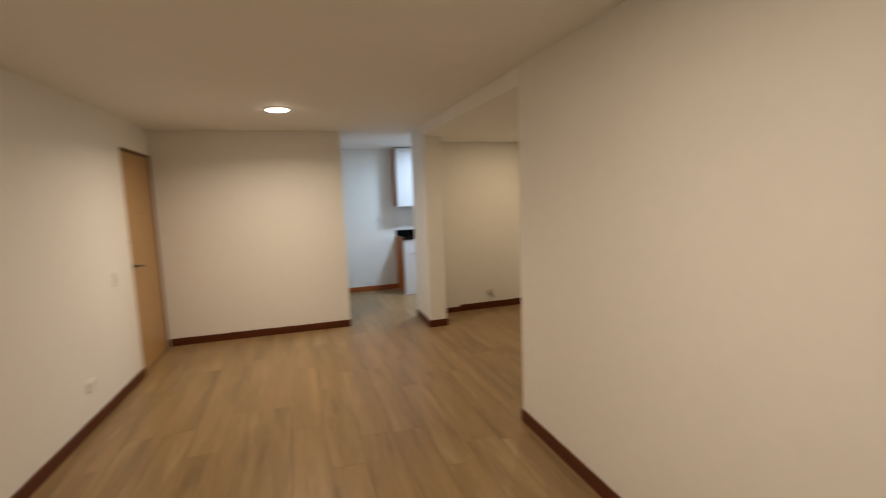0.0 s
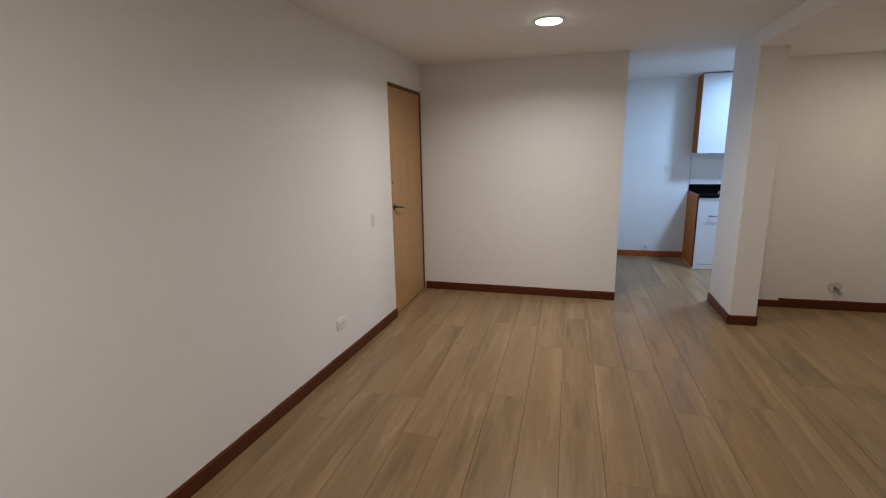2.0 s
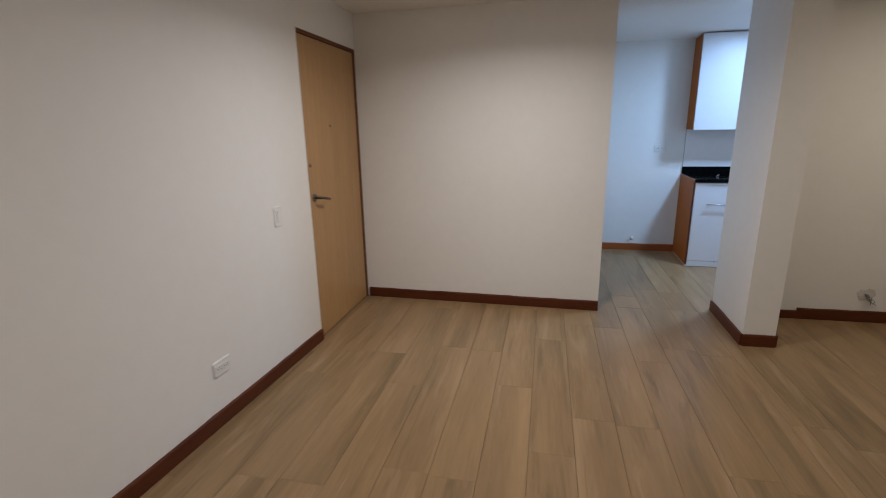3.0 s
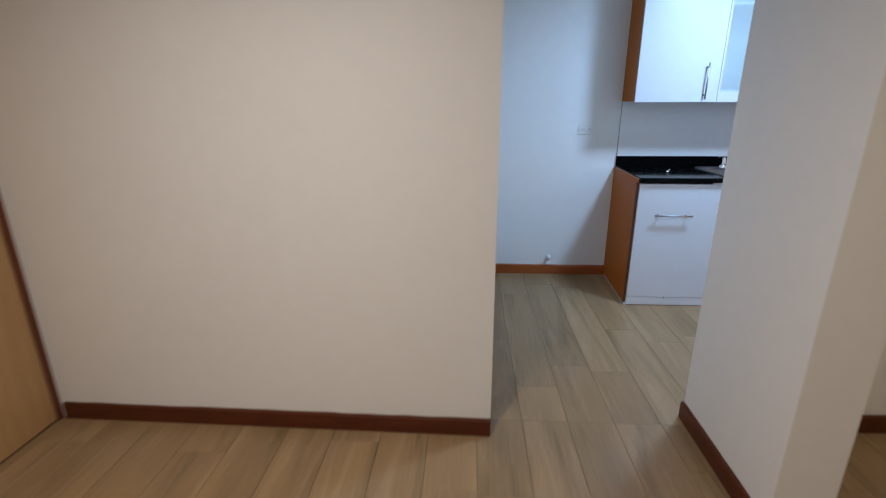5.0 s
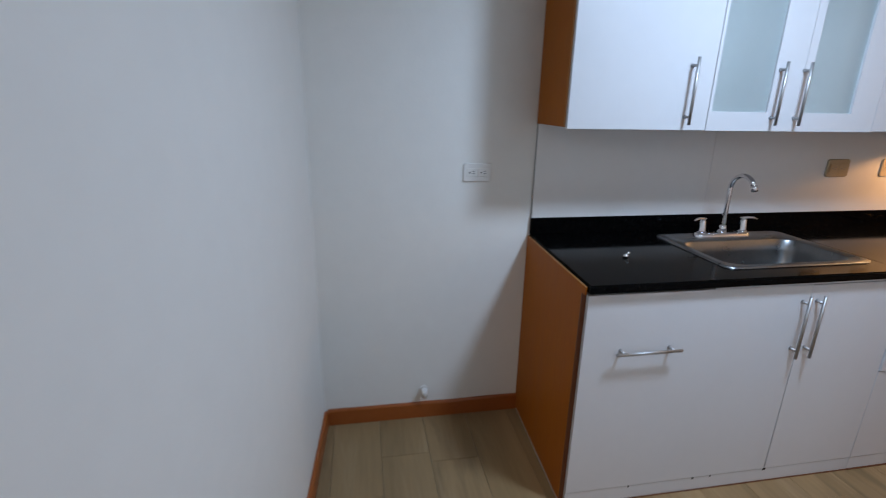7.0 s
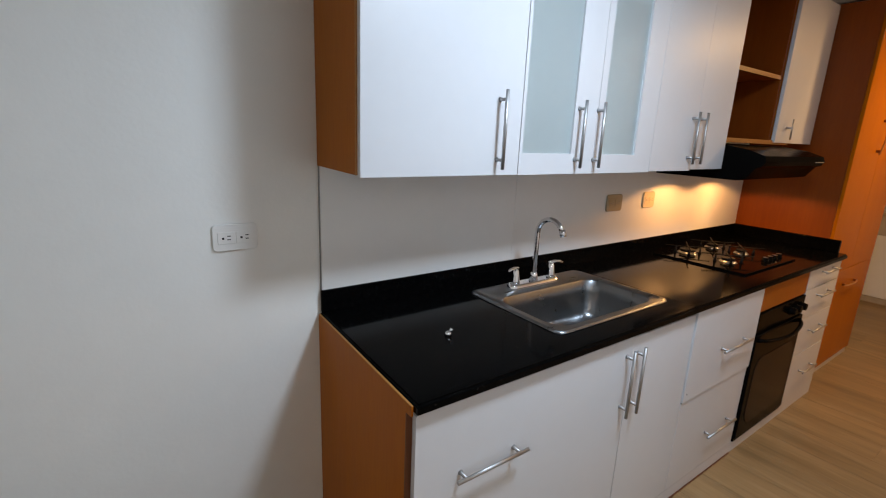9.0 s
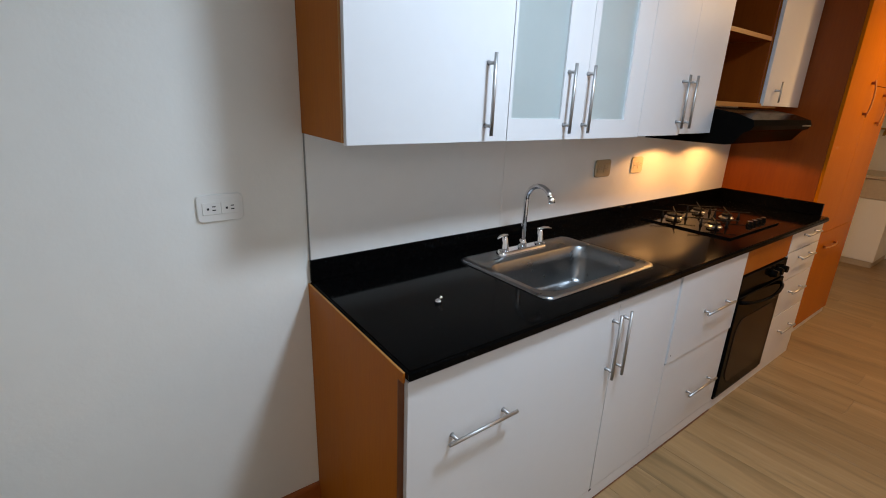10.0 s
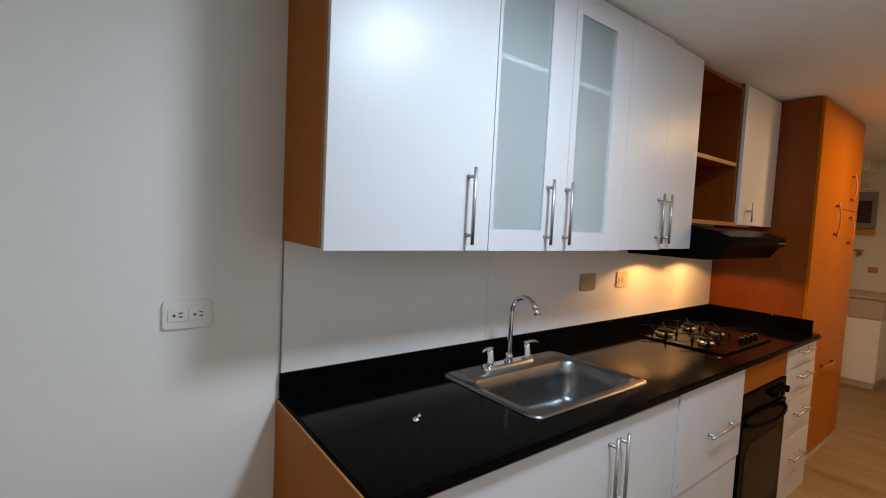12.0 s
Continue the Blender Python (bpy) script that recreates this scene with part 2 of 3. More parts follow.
def part(name, bm, mat, parent=None, label=""):
    """Links a mesh given in world places as one part of a thing or of a part."""
    me = bpy.data.meshes.new(name)
    base = BASE[parent.name] if parent else Vector()
    bm.transform(Matrix.Translation(-base) @ SETOUT[0])
    bm.to_mesh(me)
    bm.free()
    me.materials.append(mat)
    ob = new(name, me)
    if parent:
        ob.parent = parent
    BASE[ob.name] = base
    return tagged(ob, label)


def structure(name, bm, mat, label, category):
    return tagged(part(name, bm, mat), label, category, kind="structure")


def B(*a, **k):
    return box(bmesh.new(), *a, **k)


# ---- large structure ----
H = 2.31
YB = 2.04
walls = (
    ("wall_kitchen_back", [(1.90, YB), (9.45, YB), (9.45, YB + 0.15), (1.90, YB + 0.15)]),
    ("wall_entry", [(0.0, 0.03), (1.957, 0.0), (1.946, 0.12), (0.0, 0.15)]),
    ("wall_kitchen_side", [(1.946, 0.12), (2.062, YB), (1.94, YB), (1.826, 0.122)]),
    ("wall_pillar", [(2.832, -0.473), (3.030, -0.466), (3.030, 0.09), (3.030, 0.165), (2.842, 0.165)]),
    ("wall_partition", [(3.030, 0.09), (4.46, 0.115), (9.45, 0.115), (9.45, 0.21), (3.030, 0.165)]),
    ("wall_recess_side", [(4.46, -2.95), (4.60, -2.95), (4.60, 0.113), (4.46, 0.113)]),
    ("wall_recess_near", [(2.885, -3.05), (4.46, -3.05), (4.46, -2.90), (2.885, -2.90)]),
    ("wall_right", [(2.735, -7.6), (2.885, -7.6), (2.885, -2.90), (2.767, -2.90)]),
    ("wall_rear", [(-0.55, -7.75), (2.885, -7.75), (2.885, -7.6), (-0.55, -7.6)]),
    ("wall_utility_end", [(9.30, 0.21), (9.45, 0.21), (9.45, YB), (9.30, YB)]),
)
for nm, pts in walls:
    structure(nm, prism(bmesh.new(), pts, -0.02, H), PAINT, "smooth cream-white painted plaster wall", "wall")

# living room wall with the opening of the entrance door
DY0, DY1, DH = -0.885, 0.028, 2.05
bm = bmesh.new()
prism(bm, [(-0.55, -7.6), (-0.336, -7.6), (0.0, DY0), (-0.15, DY0)], -0.02, H)
box(bm, -0.15, 0.0, DY0, DY1, DH, H)
box(bm, -0.15, 0.0, DY1, 0.15, -0.02, H)
structure("wall_left", bm, PAINT, "smooth cream-white painted plaster wall with the entrance door", "wall")
structure("wall_landing", B(-0.25, -0.16, -1.1, 0.2, -0.02, H), PAINT, "plain plaster behind the entrance door", "wall")

bm = bmesh.new()
box(bm, -0.55, 9.45, -7.6, YB + 0.1, H, H + 0.1)
structure("ceiling", bm, CEIL, "smooth matt white painted ceiling", "ceiling")
structure("ceiling_soffit", prism(bmesh.new(), [(2.80, -0.465), (2.769, -2.898), (4.46, -2.90), (4.46, 0.10), (3.03, 0.09), (3.028, -0.465)], 2.195, H - 0.002), CEIL,
          "lowered plaster soffit over the recess", "ceiling")

slab = bmesh.new()
box(slab, -0.45, 2.80, -7.6, 0.10, -0.10, -0.012)
box(slab, 2.80, 4.50, -3.0, 0.10, -0.10, -0.012)
box(slab, 1.90, 9.40, 0.10, YB + 0.05, -0.10, -0.012)
floor = structure("floor", slab, GROUT, "greyed oak-look plank floor with dark joints", "floor")

# ---- skirting ----


def skirting(name, pts, h=0.08, z=0.0, mat=BASEB):
    """A bevelled board whose back lies on the line pts, on its left-hand side."""
    b = bmesh.new()
    (xa, ya), (xb, yb) = pts
    d = Vector((xb - xa, yb - ya, 0)).normalized()
    n = Vector((-d.y, d.x, 0))
    length = math.hypot(xb - xa, yb - ya)
    steps, uneven = max(1, round(length / 0.09)), random.Random(name)
    rings = []
    for k in range(steps + 1):
        px, py = xa + (xb - xa) * k / steps, ya + (yb - ya) * k / steps
        top = h + (uneven.uniform(-0.0022, 0.0014) if 0 < k < steps else 0.0)
        prof = ((0.0, 0.0), (0.015, 0.0), (0.015, top - 0.008), (0.011, top), (0.0, top))
        rings.append([b.verts.new((px + n.x * o, py + n.y * o, z + q)) for o, q in prof])
    for r0, r1 in zip(rings, rings[1:]):
        for k in range(5):
            b.faces.new((r0[k], r0[(k + 1) % 5], r1[(k + 1) % 5], r1[k]))
    b.faces.new(rings[0])
    b.faces.new(rings[-1][::-1])
    bmesh.ops.recalc_face_normals(b, faces=b.faces)
    return structure(name, b, mat, "reddish-brown varnished wooden skirting board", "baseboard")


skirting("baseboard_left", ((-0.0003, DY0 - 0.005), (-0.336, -7.6)))
skirting("baseboard_entry", ((1.957, 0.0), (0.015, 0.03)))
skirting("baseboard_kitchen_side", ((2.062, YB - 0.015), (1.940, 0.0)), mat=KBASE)
skirting("baseboard_kitchen_back", ((2.995, YB), (2.075, YB)), mat=KBASE)
skirting("baseboard_pillar_side", ((2.832, -0.473), (2.842, 0.165)))
skirting("baseboard_pillar_front", ((3.030, -0.466), (2.832, -0.473)))
skirting("baseboard_pillar_back", ((3.030, 0.09), (3.030, -0.466)))
skirting("baseboard_recess_end", ((3.40, 0.0965), (3.053, 0.09)), h=0.062)
skirting("baseboard_recess", ((4.46, 0.115), (3.40, 0.0965)), h=0.085)
skirting("baseboard_recess_side", ((4.46, -2.90), (4.46, 0.10)))
skirting("baseboard_recess_near", ((2.767, -2.90), (4.46, -2.90)))
skirting("baseboard_right", ((2.735, -7.6), (2.767, -2.90)))
skirting("baseboard_rear", ((-0.336, -7.6), (2.735, -7.6)))


# ---- entrance door ----
door = new("door_1")
door.location = (-0.06, (DY0 + DY1) / 2, 0)
BASE[door.name] = Vector(door.location)
tagged(door, "closed light oak veneer entrance door with lever handle", "door", kind="structure")
part("door_leaf", B(-0.050, -0.010, DY0 + 0.012, DY1 - 0.031, 0.008, DH - 0.028, bevel=0.002), OAK, door, "plain light oak veneer leaf")
part("jamb", B(-0.12, -0.002, DY1 - 0.029, DY1 - 0.002, 0.0, DH - 0.002), JAMB, door, "dark brown wooden jamb")
part("jamb", B(-0.12, -0.002, DY0 + 0.001, DY0 + 0.010, 0.0, DH - 0.002), JAMB, door, "dark brown wooden jamb")
part("head", B(-0.12, -0.002, DY0 + 0.010, DY1 - 0.029, DH - 0.025, DH - 0.002), JAMB, door, "dark brown wooden head")
ly = DY0 + 0.075
lever = part("lever_handle", tube(bmesh.new(), [(-0.010, ly, 1.0), (-0.003, ly, 1.0), (-0.002, ly, 1.0)], 0.026, 20, [0.026, 0.026, 0.020]), BRONZE, door, "dark bronze rosette")
part("lever", tube(bmesh.new(), [(-0.005, ly, 1.0), (0.045, ly, 1.0), (0.051, ly + 0.012, 0.998), (0.051, ly + 0.055, 0.990), (0.049, ly + 0.108, 0.978)], 0.009), BRONZE, lever)
part("lock_cylinder", tube(bmesh.new(), [(-0.011, ly - 0.02, 1.215), (-0.006, ly - 0.02, 1.215)], 0.012, 16), BRONZE, door, "small round lock cylinder")
part("peephole", tube(bmesh.new(), [(-0.011, (DY0 + DY1) / 2 - 0.06, 1.47), (-0.006, (DY0 + DY1) / 2 - 0.06, 1.47)], 0.008, 12), BRONZE, door, "peephole")


# ---- wall plates ----
def plate(name, c, axis, w, h, mat, sockets, label, category, group=""):
    """A wall plate facing out of a wall: axis 'x' faces +x, 'y' faces -y."""
    cx, cy, cz = c
    tilt = math.atan(0.05) if axis == "x" else 0.0
    t = thing(name, cx, cy, cz, label, category, group)

    def place(u0, u1, d0, d1, z0, z1, bevel=0.0):
        if axis == "x":
            b = B(d0, d1, u0, u1, z0, z1, bevel=bevel)
            b.transform(Matrix.Translation(c) @ Matrix.Rotation(-tilt, 4, "Z"))
            return b
        return B(cx + u0, cx + u1, cy - d1, cy - d0, cz + z0, cz + z1, bevel=bevel)

    b = loft(bmesh.new(), [rounded(-w / 2 + q, w / 2 - q, -h / 2 + q, h / 2 - q, 0.013 - q, d) for q, d in ((0.0, 0.0005), (0.0, 0.005), (0.0025, 0.008))])
    if axis == "x":
        b.transform(Matrix.Translation(c) @ Matrix.Rotation(-tilt, 4, "Z") @ Matrix(((0, 0, 1, 0), (1, 0, 0, 0), (0, 1, 0, 0), (0, 0, 0, 1))))
    else:
        b.transform(Matrix.Translation(c) @ Matrix(((1, 0, 0, 0), (0, 0, -1, 0), (0, 1, 0, 0), (0, 0, 0, 1))))
    bmesh.ops.recalc_face_normals(b, faces=b.faces)
    part("cover_plate", b, mat, t)
    if sockets == 0:
        part("rocker", place(-w * 0.22, w * 0.22, 0.008, 0.012, -h * 0.28, h * 0.28, 0.001), mat, t)
    for k in range(sockets):
        u = (k - (sockets - 1) / 2) * w * 0.40
        s = part("socket", place(u - w * 0.19, u + w * 0.19, 0.008, 0.0105, -h * 0.22, h * 0.22, 0.001), mat, t)
        for off in (-0.006, 0.004):
            part("slot", place(u + 0.002, u + 0.011, 0.0105, 0.0110, off, off + 0.0028), SLOT if mat is PLASTIC else GREYBOX, s, "narrow slot")
        part("slot", place(u - 0.012, u - 0.006, 0.0105, 0.0112, -0.0035, 0.0025), SLOT if mat is PLASTIC else GREYBOX, s, "round slot")
    return t


plate("light_switch", (-0.0195, -1.26, 0.955), "x", 0.075, 0.118, PLASTIC, 0, "white plastic light switch beside the entrance door", "light switch")
plate("wall_outlet", (-0.0485, -1.855, 0.300), "x", 0.120, 0.078, PLASTIC, 2, "white double outlet low on the wall", "outlet")
plate("wall_outlet", (2.747, YB, 1.180), "y", 0.122, 0.078, PLASTIC, 2, "white double outlet on the bare kitchen wall", "outlet")
plate("wall_outlet", (4.525, YB - 0.012, 1.192), "y", 0.125, 0.085, OCHRE, 2, "ochre metal double outlet on the backsplash", "outlet")
plate("wall_outlet", (4.830, YB - 0.012, 1.194), "y", 0.105, 0.085, IVORY, 2, "ivory double outlet on the backsplash near the hood", "outlet")

# capped water stub near the floor
stub = thing("pipe_stub", 2.525, YB, 0.148, "short white capped pipe stub on the wall", "pipe")
part("pipe", tube(bmesh.new(), [(2.525, YB, 0.148), (2.525, YB - 0.045, 0.148)], 0.009), PLASTIC, stub)
part("cap", tube(bmesh.new(), [(2.525, YB - 0.040, 0.128), (2.525, YB - 0.040, 0.172)], 0.013, 14), PLASTIC, stub)
part("collar", tube(bmesh.new(), [(2.525, YB, 0.148), (2.525, YB - 0.006, 0.148)], 0.018, 16), PLASTIC, stub)

# loose wires out of a smudged patch in the recess
RX, RY, RZ = 3.830, 0.104, 0.205
wires = thing("wire_stub", RX, RY, RZ, "loose grey wires in a smudged wall hole", "cable")
b = bmesh.new()
ring = []
rnd = random.Random(5)
for k in range(22):
    a = 2 * math.pi * k / 22
    rr = 0.055 * (0.75 + 0.5 * rnd.random())
    ring.append(b.verts.new((RX + rr * math.cos(a), RY - 0.004, RZ + 0.85 * rr * math.sin(a))))
cen = b.verts.new((RX, RY - 0.005, RZ))
for k in range(22):
    b.faces.new((ring[k], ring[(k + 1) % 22], cen))
bmesh.ops.recalc_face_normals(b, faces=b.faces)
part("patch", b, SMUDGE, wires, "smudged bare plaster patch")
for k in range(5):
    pts = [(RX - 0.01, RY - 0.002, RZ + 0.01)]
    for j in range(1, 6):
        pts.append((RX - 0.01 + 0.016 * j * (0.6 + 0.5 * rnd.random()), RY - 0.012 - 0.006 * math.sin(j) - 0.004 * k, RZ + 0.02 * math.sin(j * 0.8 + k) - 0.011 * j))
    part("wire", tube(bmesh.new(), pts, 0.0022, 6), CABLE, wires)


# ---- ceiling lamps ----
def downlight(name, x, y, z, glow, label, r=0.090):
    t = thing(name, x, y, z, label, "ceiling light", "round ceiling downlights")
    b = bmesh.new()
    loops = []
    for rr, dz in ((r, 0.0), (r + 0.002, -0.004), (r - 0.002, -0.010), (r - 0.007, -0.008)):
        loops.append([(x + rr * math.cos(2 * math.pi * k / 40), y + rr * math.sin(2 * math.pi * k / 40), z + dz) for k in range(40)])
    loft(b, loops, close=False)
    bmesh.ops.recalc_face_normals(b, faces=b.faces)
    part("trim_ring", b, TRIMW, t, "white trim ring")
    b = bmesh.new()
    loops = []
    for q in range(6):
        a = radians(15 * q)
        rr = (r - 0.006) * math.cos(a)
        loops.append([(x + rr * math.cos(2 * math.pi * k / 40), y + rr * math.sin(2 * math.pi * k / 40), z - 0.008 - 0.016 * math.sin(a)) for k in range(40)])
    loft(b, loops)
    bmesh.ops.recalc_face_normals(b, faces=b.faces)
    part("diffuser", b, glow, t, "glowing white diffuser")
    return t


downlight("ceiling_light", 1.315, -1.31, H, GLOW_WARM, "round lit LED downlight in the living room ceiling")
# added fixture for the unseen rear lamp
downlight("ceiling_light", 1.28, -4.70, H, GLOW_WARM, "round lit LED downlight in the living room ceiling")
downlight("ceiling_light", 4.02, -0.95, 2.195, GLOW_PASS, "round lit LED downlight in the lowered soffit")
downlight("ceiling_light", 3.56, 0.90, H, GLOW_COOL, "large round lit cool LED light in the kitchen ceiling", r=0.145)
downlight("ceiling_light", 6.45, 0.82, H, GLOW_PASS, "round lit warm downlight in the passage ceiling")


# ---- kitchen ----
def bar_handle(parent, p, length, axis, mat=NICKEL):
    """A bar pull on two posts; p is the middle on the door's face, axis 'x' or 'z'."""
    x, y, z = p
    d = Vector((1, 0, 0)) if axis == "x" else Vector((0, 0, 1))
    c = Vector((x, y - 0.029, z))
    b = bmesh.new()
    tube(b, [c - d * length / 2, c + d * length / 2], 0.0055, 12)
    for s in (-0.38, 0.38):
        q = c + d * length * s
        tube(b, [q + Vector((0, 0.030, 0)), q + Vector((0, 0.022, 0)), q], 0.005, 10, [0.008, 0.005, 0.005])
    return part("handle", b, mat, parent, "brushed metal bar handle")


def front(parent, name, x0, x1, z0, z1, y, mat=WHITE, handle=None, label=""):
    """A door or drawer front with its face at y, and its bar handle: (x, z, length, axis)."""
    d = part(name, B(x0 + 0.0006, x1 - 0.0006, y, y + 0.018, z0 + 0.0009, z1 - 0.0009, bevel=0.0006), mat, parent, label)
    if handle:
        hx, hz, ln, ax = handle
        bar_handle(d, (hx, y, hz), ln, ax)
    return d


FB, FU, FP = 1.408, 1.700, 1.475
KB = YB - 0.003


def carcass(parent, x0, x1, z0, z1, y, left=ORANGE, right=CARCASS, inner=CARCASS, shelves=(), top=True, skew=0.0, lip=0.0):
    """The boards of a cabinet; skew sets the back of the left side in, where the run is not square to the wall; lip carries its outer skin up past the board."""
    b = bmesh.new()
    outline = [(0, z0), (0.016, z0), (0.016, z1)] + ([(0.0055, z1), (0.0055, z1 + lip), (0, z1 + lip)] if lip else [(0, z1)])
    ends = [[b.verts.new((x0 + dx + s, yy, z)) for dx, z in outline] for s, yy in ((0, y), (skew, KB))]
    for e in ends:
        b.faces.new(e)
    for i in range(len(outline)):
        j = (i + 1) % len(outline)
        b.faces.new((ends[0][i], ends[0][j], ends[1][j], ends[1][i]))
    bmesh.ops.recalc_face_normals(b, faces=b.faces)
    part("side_panel", b, left, parent)
    part("side_panel", B(x1 - 0.016, x1, y, KB, z0, z1, bevel=0.001), right, parent)
    part("bottom_panel", B(x0 + 0.018 + skew, x1 - 0.016, y, KB, z0, z0 + 0.016), inner, parent)
    part("back_panel", B(x0 + 0.018 + skew, x1 - 0.016, KB - 0.006, KB, z0 + 0.016, z1), inner, parent)
    if top:
        part("top_panel", B(x0 + 0.018 + skew, x1 - 0.016, y, KB - 0.006, z1 - 0.016, z1), inner, parent)
    for s in shelves:
        part("shelf", B(x0 + 0.017, x1 - 0.017, y + 0.004, KB - 0.007, s, s + 0.016, bevel=0.001), inner, parent)


CT = 0.885
group_b, group_u = "base cabinets along the kitchen wall", "wall cabinets along the kitchen wall"
fy = FB + 0.019

SETOUT[0] = Matrix.Translation((-0.010, 0.010, 0.0)) @ Matrix.Diagonal((1, 1, 0.905 / 0.885, 1))
KB -= 0.012
c1 = thing("base_cabinet", 3.60, 1.75, 0, "white laminate sink base cabinet with orange wooden side", "cabinet", group_b)
carcass(c1, 2.974, 4.262, 0.013, 0.852, fy, top=False, skew=0.024, lip=0.0245)
part("side_top", B(2.974, 2.9795, FB - 0.004, fy - 0.0002, 0.8522, 0.8765), ORANGE, c1)
part("top_edge", prism(bmesh.new(), [(2.9742, FB - 0.004), (2.9793, FB - 0.004), (3.0033, KB), (2.9982, KB)], 0.8766, 0.8782), EDGEB, c1, "worn golden edge under the worktop")
part("edge_band", B(2.9735, 2.9905, fy - 0.004, fy - 0.0005, 0.013, 0.852), JAMB, c1, "dark edge of the side panel")
part("plinth", B(2.990, 4.262, FB + 0.0012, FB + 0.018, 0.0, 0.058), WHITE, c1, "scuffed white plinth")
part("plinth_end", prism(bmesh.new(), [(2.977, FB + 0.004), (2.989, FB + 0.004), (3.013, KB), (3.001, KB)], 0.0, 0.012), CARCASS, c1, "pale plinth end")
b = prism(bmesh.new(), [(2.991, 0.061), (3.844, 0.061), (3.849, 0.843), (2.991, 0.845)], FB, FB + 0.018)
b.transform(Matrix(((1, 0, 0, 0), (0, 0, 1, 0), (0, 1, 0, 0), (0, 0, 0, 1))))
bmesh.ops.recalc_face_normals(b, faces=b.faces)
wide = part("wide_door", b, WHITE, c1, "wide white door")
bar_handle(wide, (3.224, FB, 0.640), 0.245, "x")
bar_handle(wide, (3.820, FB, 0.690), 0.240, "z")
part("rail", B(3.462, 4.262, FB + 0.004, FB + 0.018, 0.8435, 0.8555), WHITE, c1, "white rail under the worktop")
front(c1, "door", 3.850, 4.262, 0.060, 0.842, FB, handle=(3.880, 0.690, 0.240, "z"))

for q, w in ((3.245, 0.007), (3.52, 0.010), (3.60, 0.006), (3.842, 0.014)):
    part("chip", B(q, q + w, FB + 0.0002, FB + 0.0011, 0.052, 0.062), SLOT, c1, "dark chipped spot")
part("dirt_line", B(2.99, 4.262, FB - 0.003, FB + 0.001, 0.0, 0.003), JAMB, c1, "brown line of dirt at the floor")
c2 = thing("base_cabinet", 4.56, 1.75, 0, "white laminate base cabinet with two deep drawers", "cabinet", group_b)
carcass(c2, 4.264, 4.866, 0.055, 0.852, fy, left=CARCASS, top=False)
part("plinth", B(4.264, 4.866, FB + 0.0012, FB + 0.018, 0.0, 0.058), WHITE, c2, "scuffed white plinth")
up = front(c2, "drawer_front", 4.266, 4.872, 0.466, 0.850, FB - 0.005, handle=(4.635, 0.640, 0.270, "x"))
part("screw_hole", tube(bmesh.new(), [(4.290, FB - 0.0048, 0.500), (4.290, FB - 0.0054, 0.500)], 0.003, 10), SLOT, up, "dark screw hole")
part("dirt_line", B(4.264, 4.866, FB - 0.004, FB + 0.001, 0.0, 0.004), JAMB, c2, "brown line of dirt at the floor")
front(c2, "drawer_front", 4.264, 4.866, 0.060, 0.462, FB, handle=(4.645, 0.235, 0.270, "x"))

c3 = thing("oven_cabinet", 5.165, 1.75, 0, "oven housing with orange wooden top panel", "cabinet", group_b)
carcass(c3, 4.868, 5.462, 0.055, 0.852, fy, left=CARCASS, top=False)
part("plinth", B(4.868, 5.462, FB + 0.0012, FB + 0.018, 0.0, 0.058), WHITE, c3, "scuffed white plinth")
part("filler_panel", B(4.870, 5.460, FB + 0.002, FB + 0.018, 0.728, 0.850, bevel=0.001), ORANGE, c3, "orange wooden filler panel")

oven = thing("oven", 5.165, 1.70, 0.09, "built-in black electric oven with glass door", "oven")
part("body", B(4.888, 5.442, fy + 0.002, 1.98, 0.075, 0.700), ENAMEL, oven)
part("control_panel", B(4.878, 5.452, FB - 0.006, fy + 0.001, 0.625, 0.722, bevel=0.003), ENAMEL, oven, "black control panel")
od = part("oven_door", B(4.878, 5.452, FB - 0.012, fy + 0.001, 0.075, 0.618, bevel=0.004), ENAMEL, oven, "black oven door")
b = loft(bmesh.new(), [rounded(4.925 + q, 5.405 - q, 0.135 + q, 0.490 - q, 0.075 - q, d) for q, d in ((0.0, 0.0), (0.0, 0.002), (0.002, 0.003))])
b.transform(Matrix(((1, 0, 0, 0), (0, 0, -1, FB - 0.0122), (0, 1, 0, 0), (0, 0, 0, 1))))
bmesh.ops.recalc_face_normals(b, faces=b.faces)
part("window", b, OVENWIN, od, "smoked glass window with rounded corners")
b = bmesh.new()
arc = [(4.905 + 0.52 * k / 14, FB - 0.012 - 0.046 * math.sin(math.pi * k / 14) ** 0.6, 0.590 - 0.012 * math.sin(math.pi * k / 14)) for k in range(15)]
tube(b, arc, 0.009, 12)
part("handle", b, ENAMEL, od, "black arched bar handle")
for q in (5.26, 5.33, 5.40):
    part("knob", tube(bmesh.new(), [(q, FB - 0.006, 0.672), (q, FB - 0.012, 0.672), (q, FB - 0.034, 0.672)], 0.02, 18, [0.024, 0.020, 0.017]), ENAMEL, oven, "black round knob")
part("vent_trim", B(4.880, 5.450, FB - 0.004, FB + 0.010, 0.058, 0.073), ENAMEL, oven)

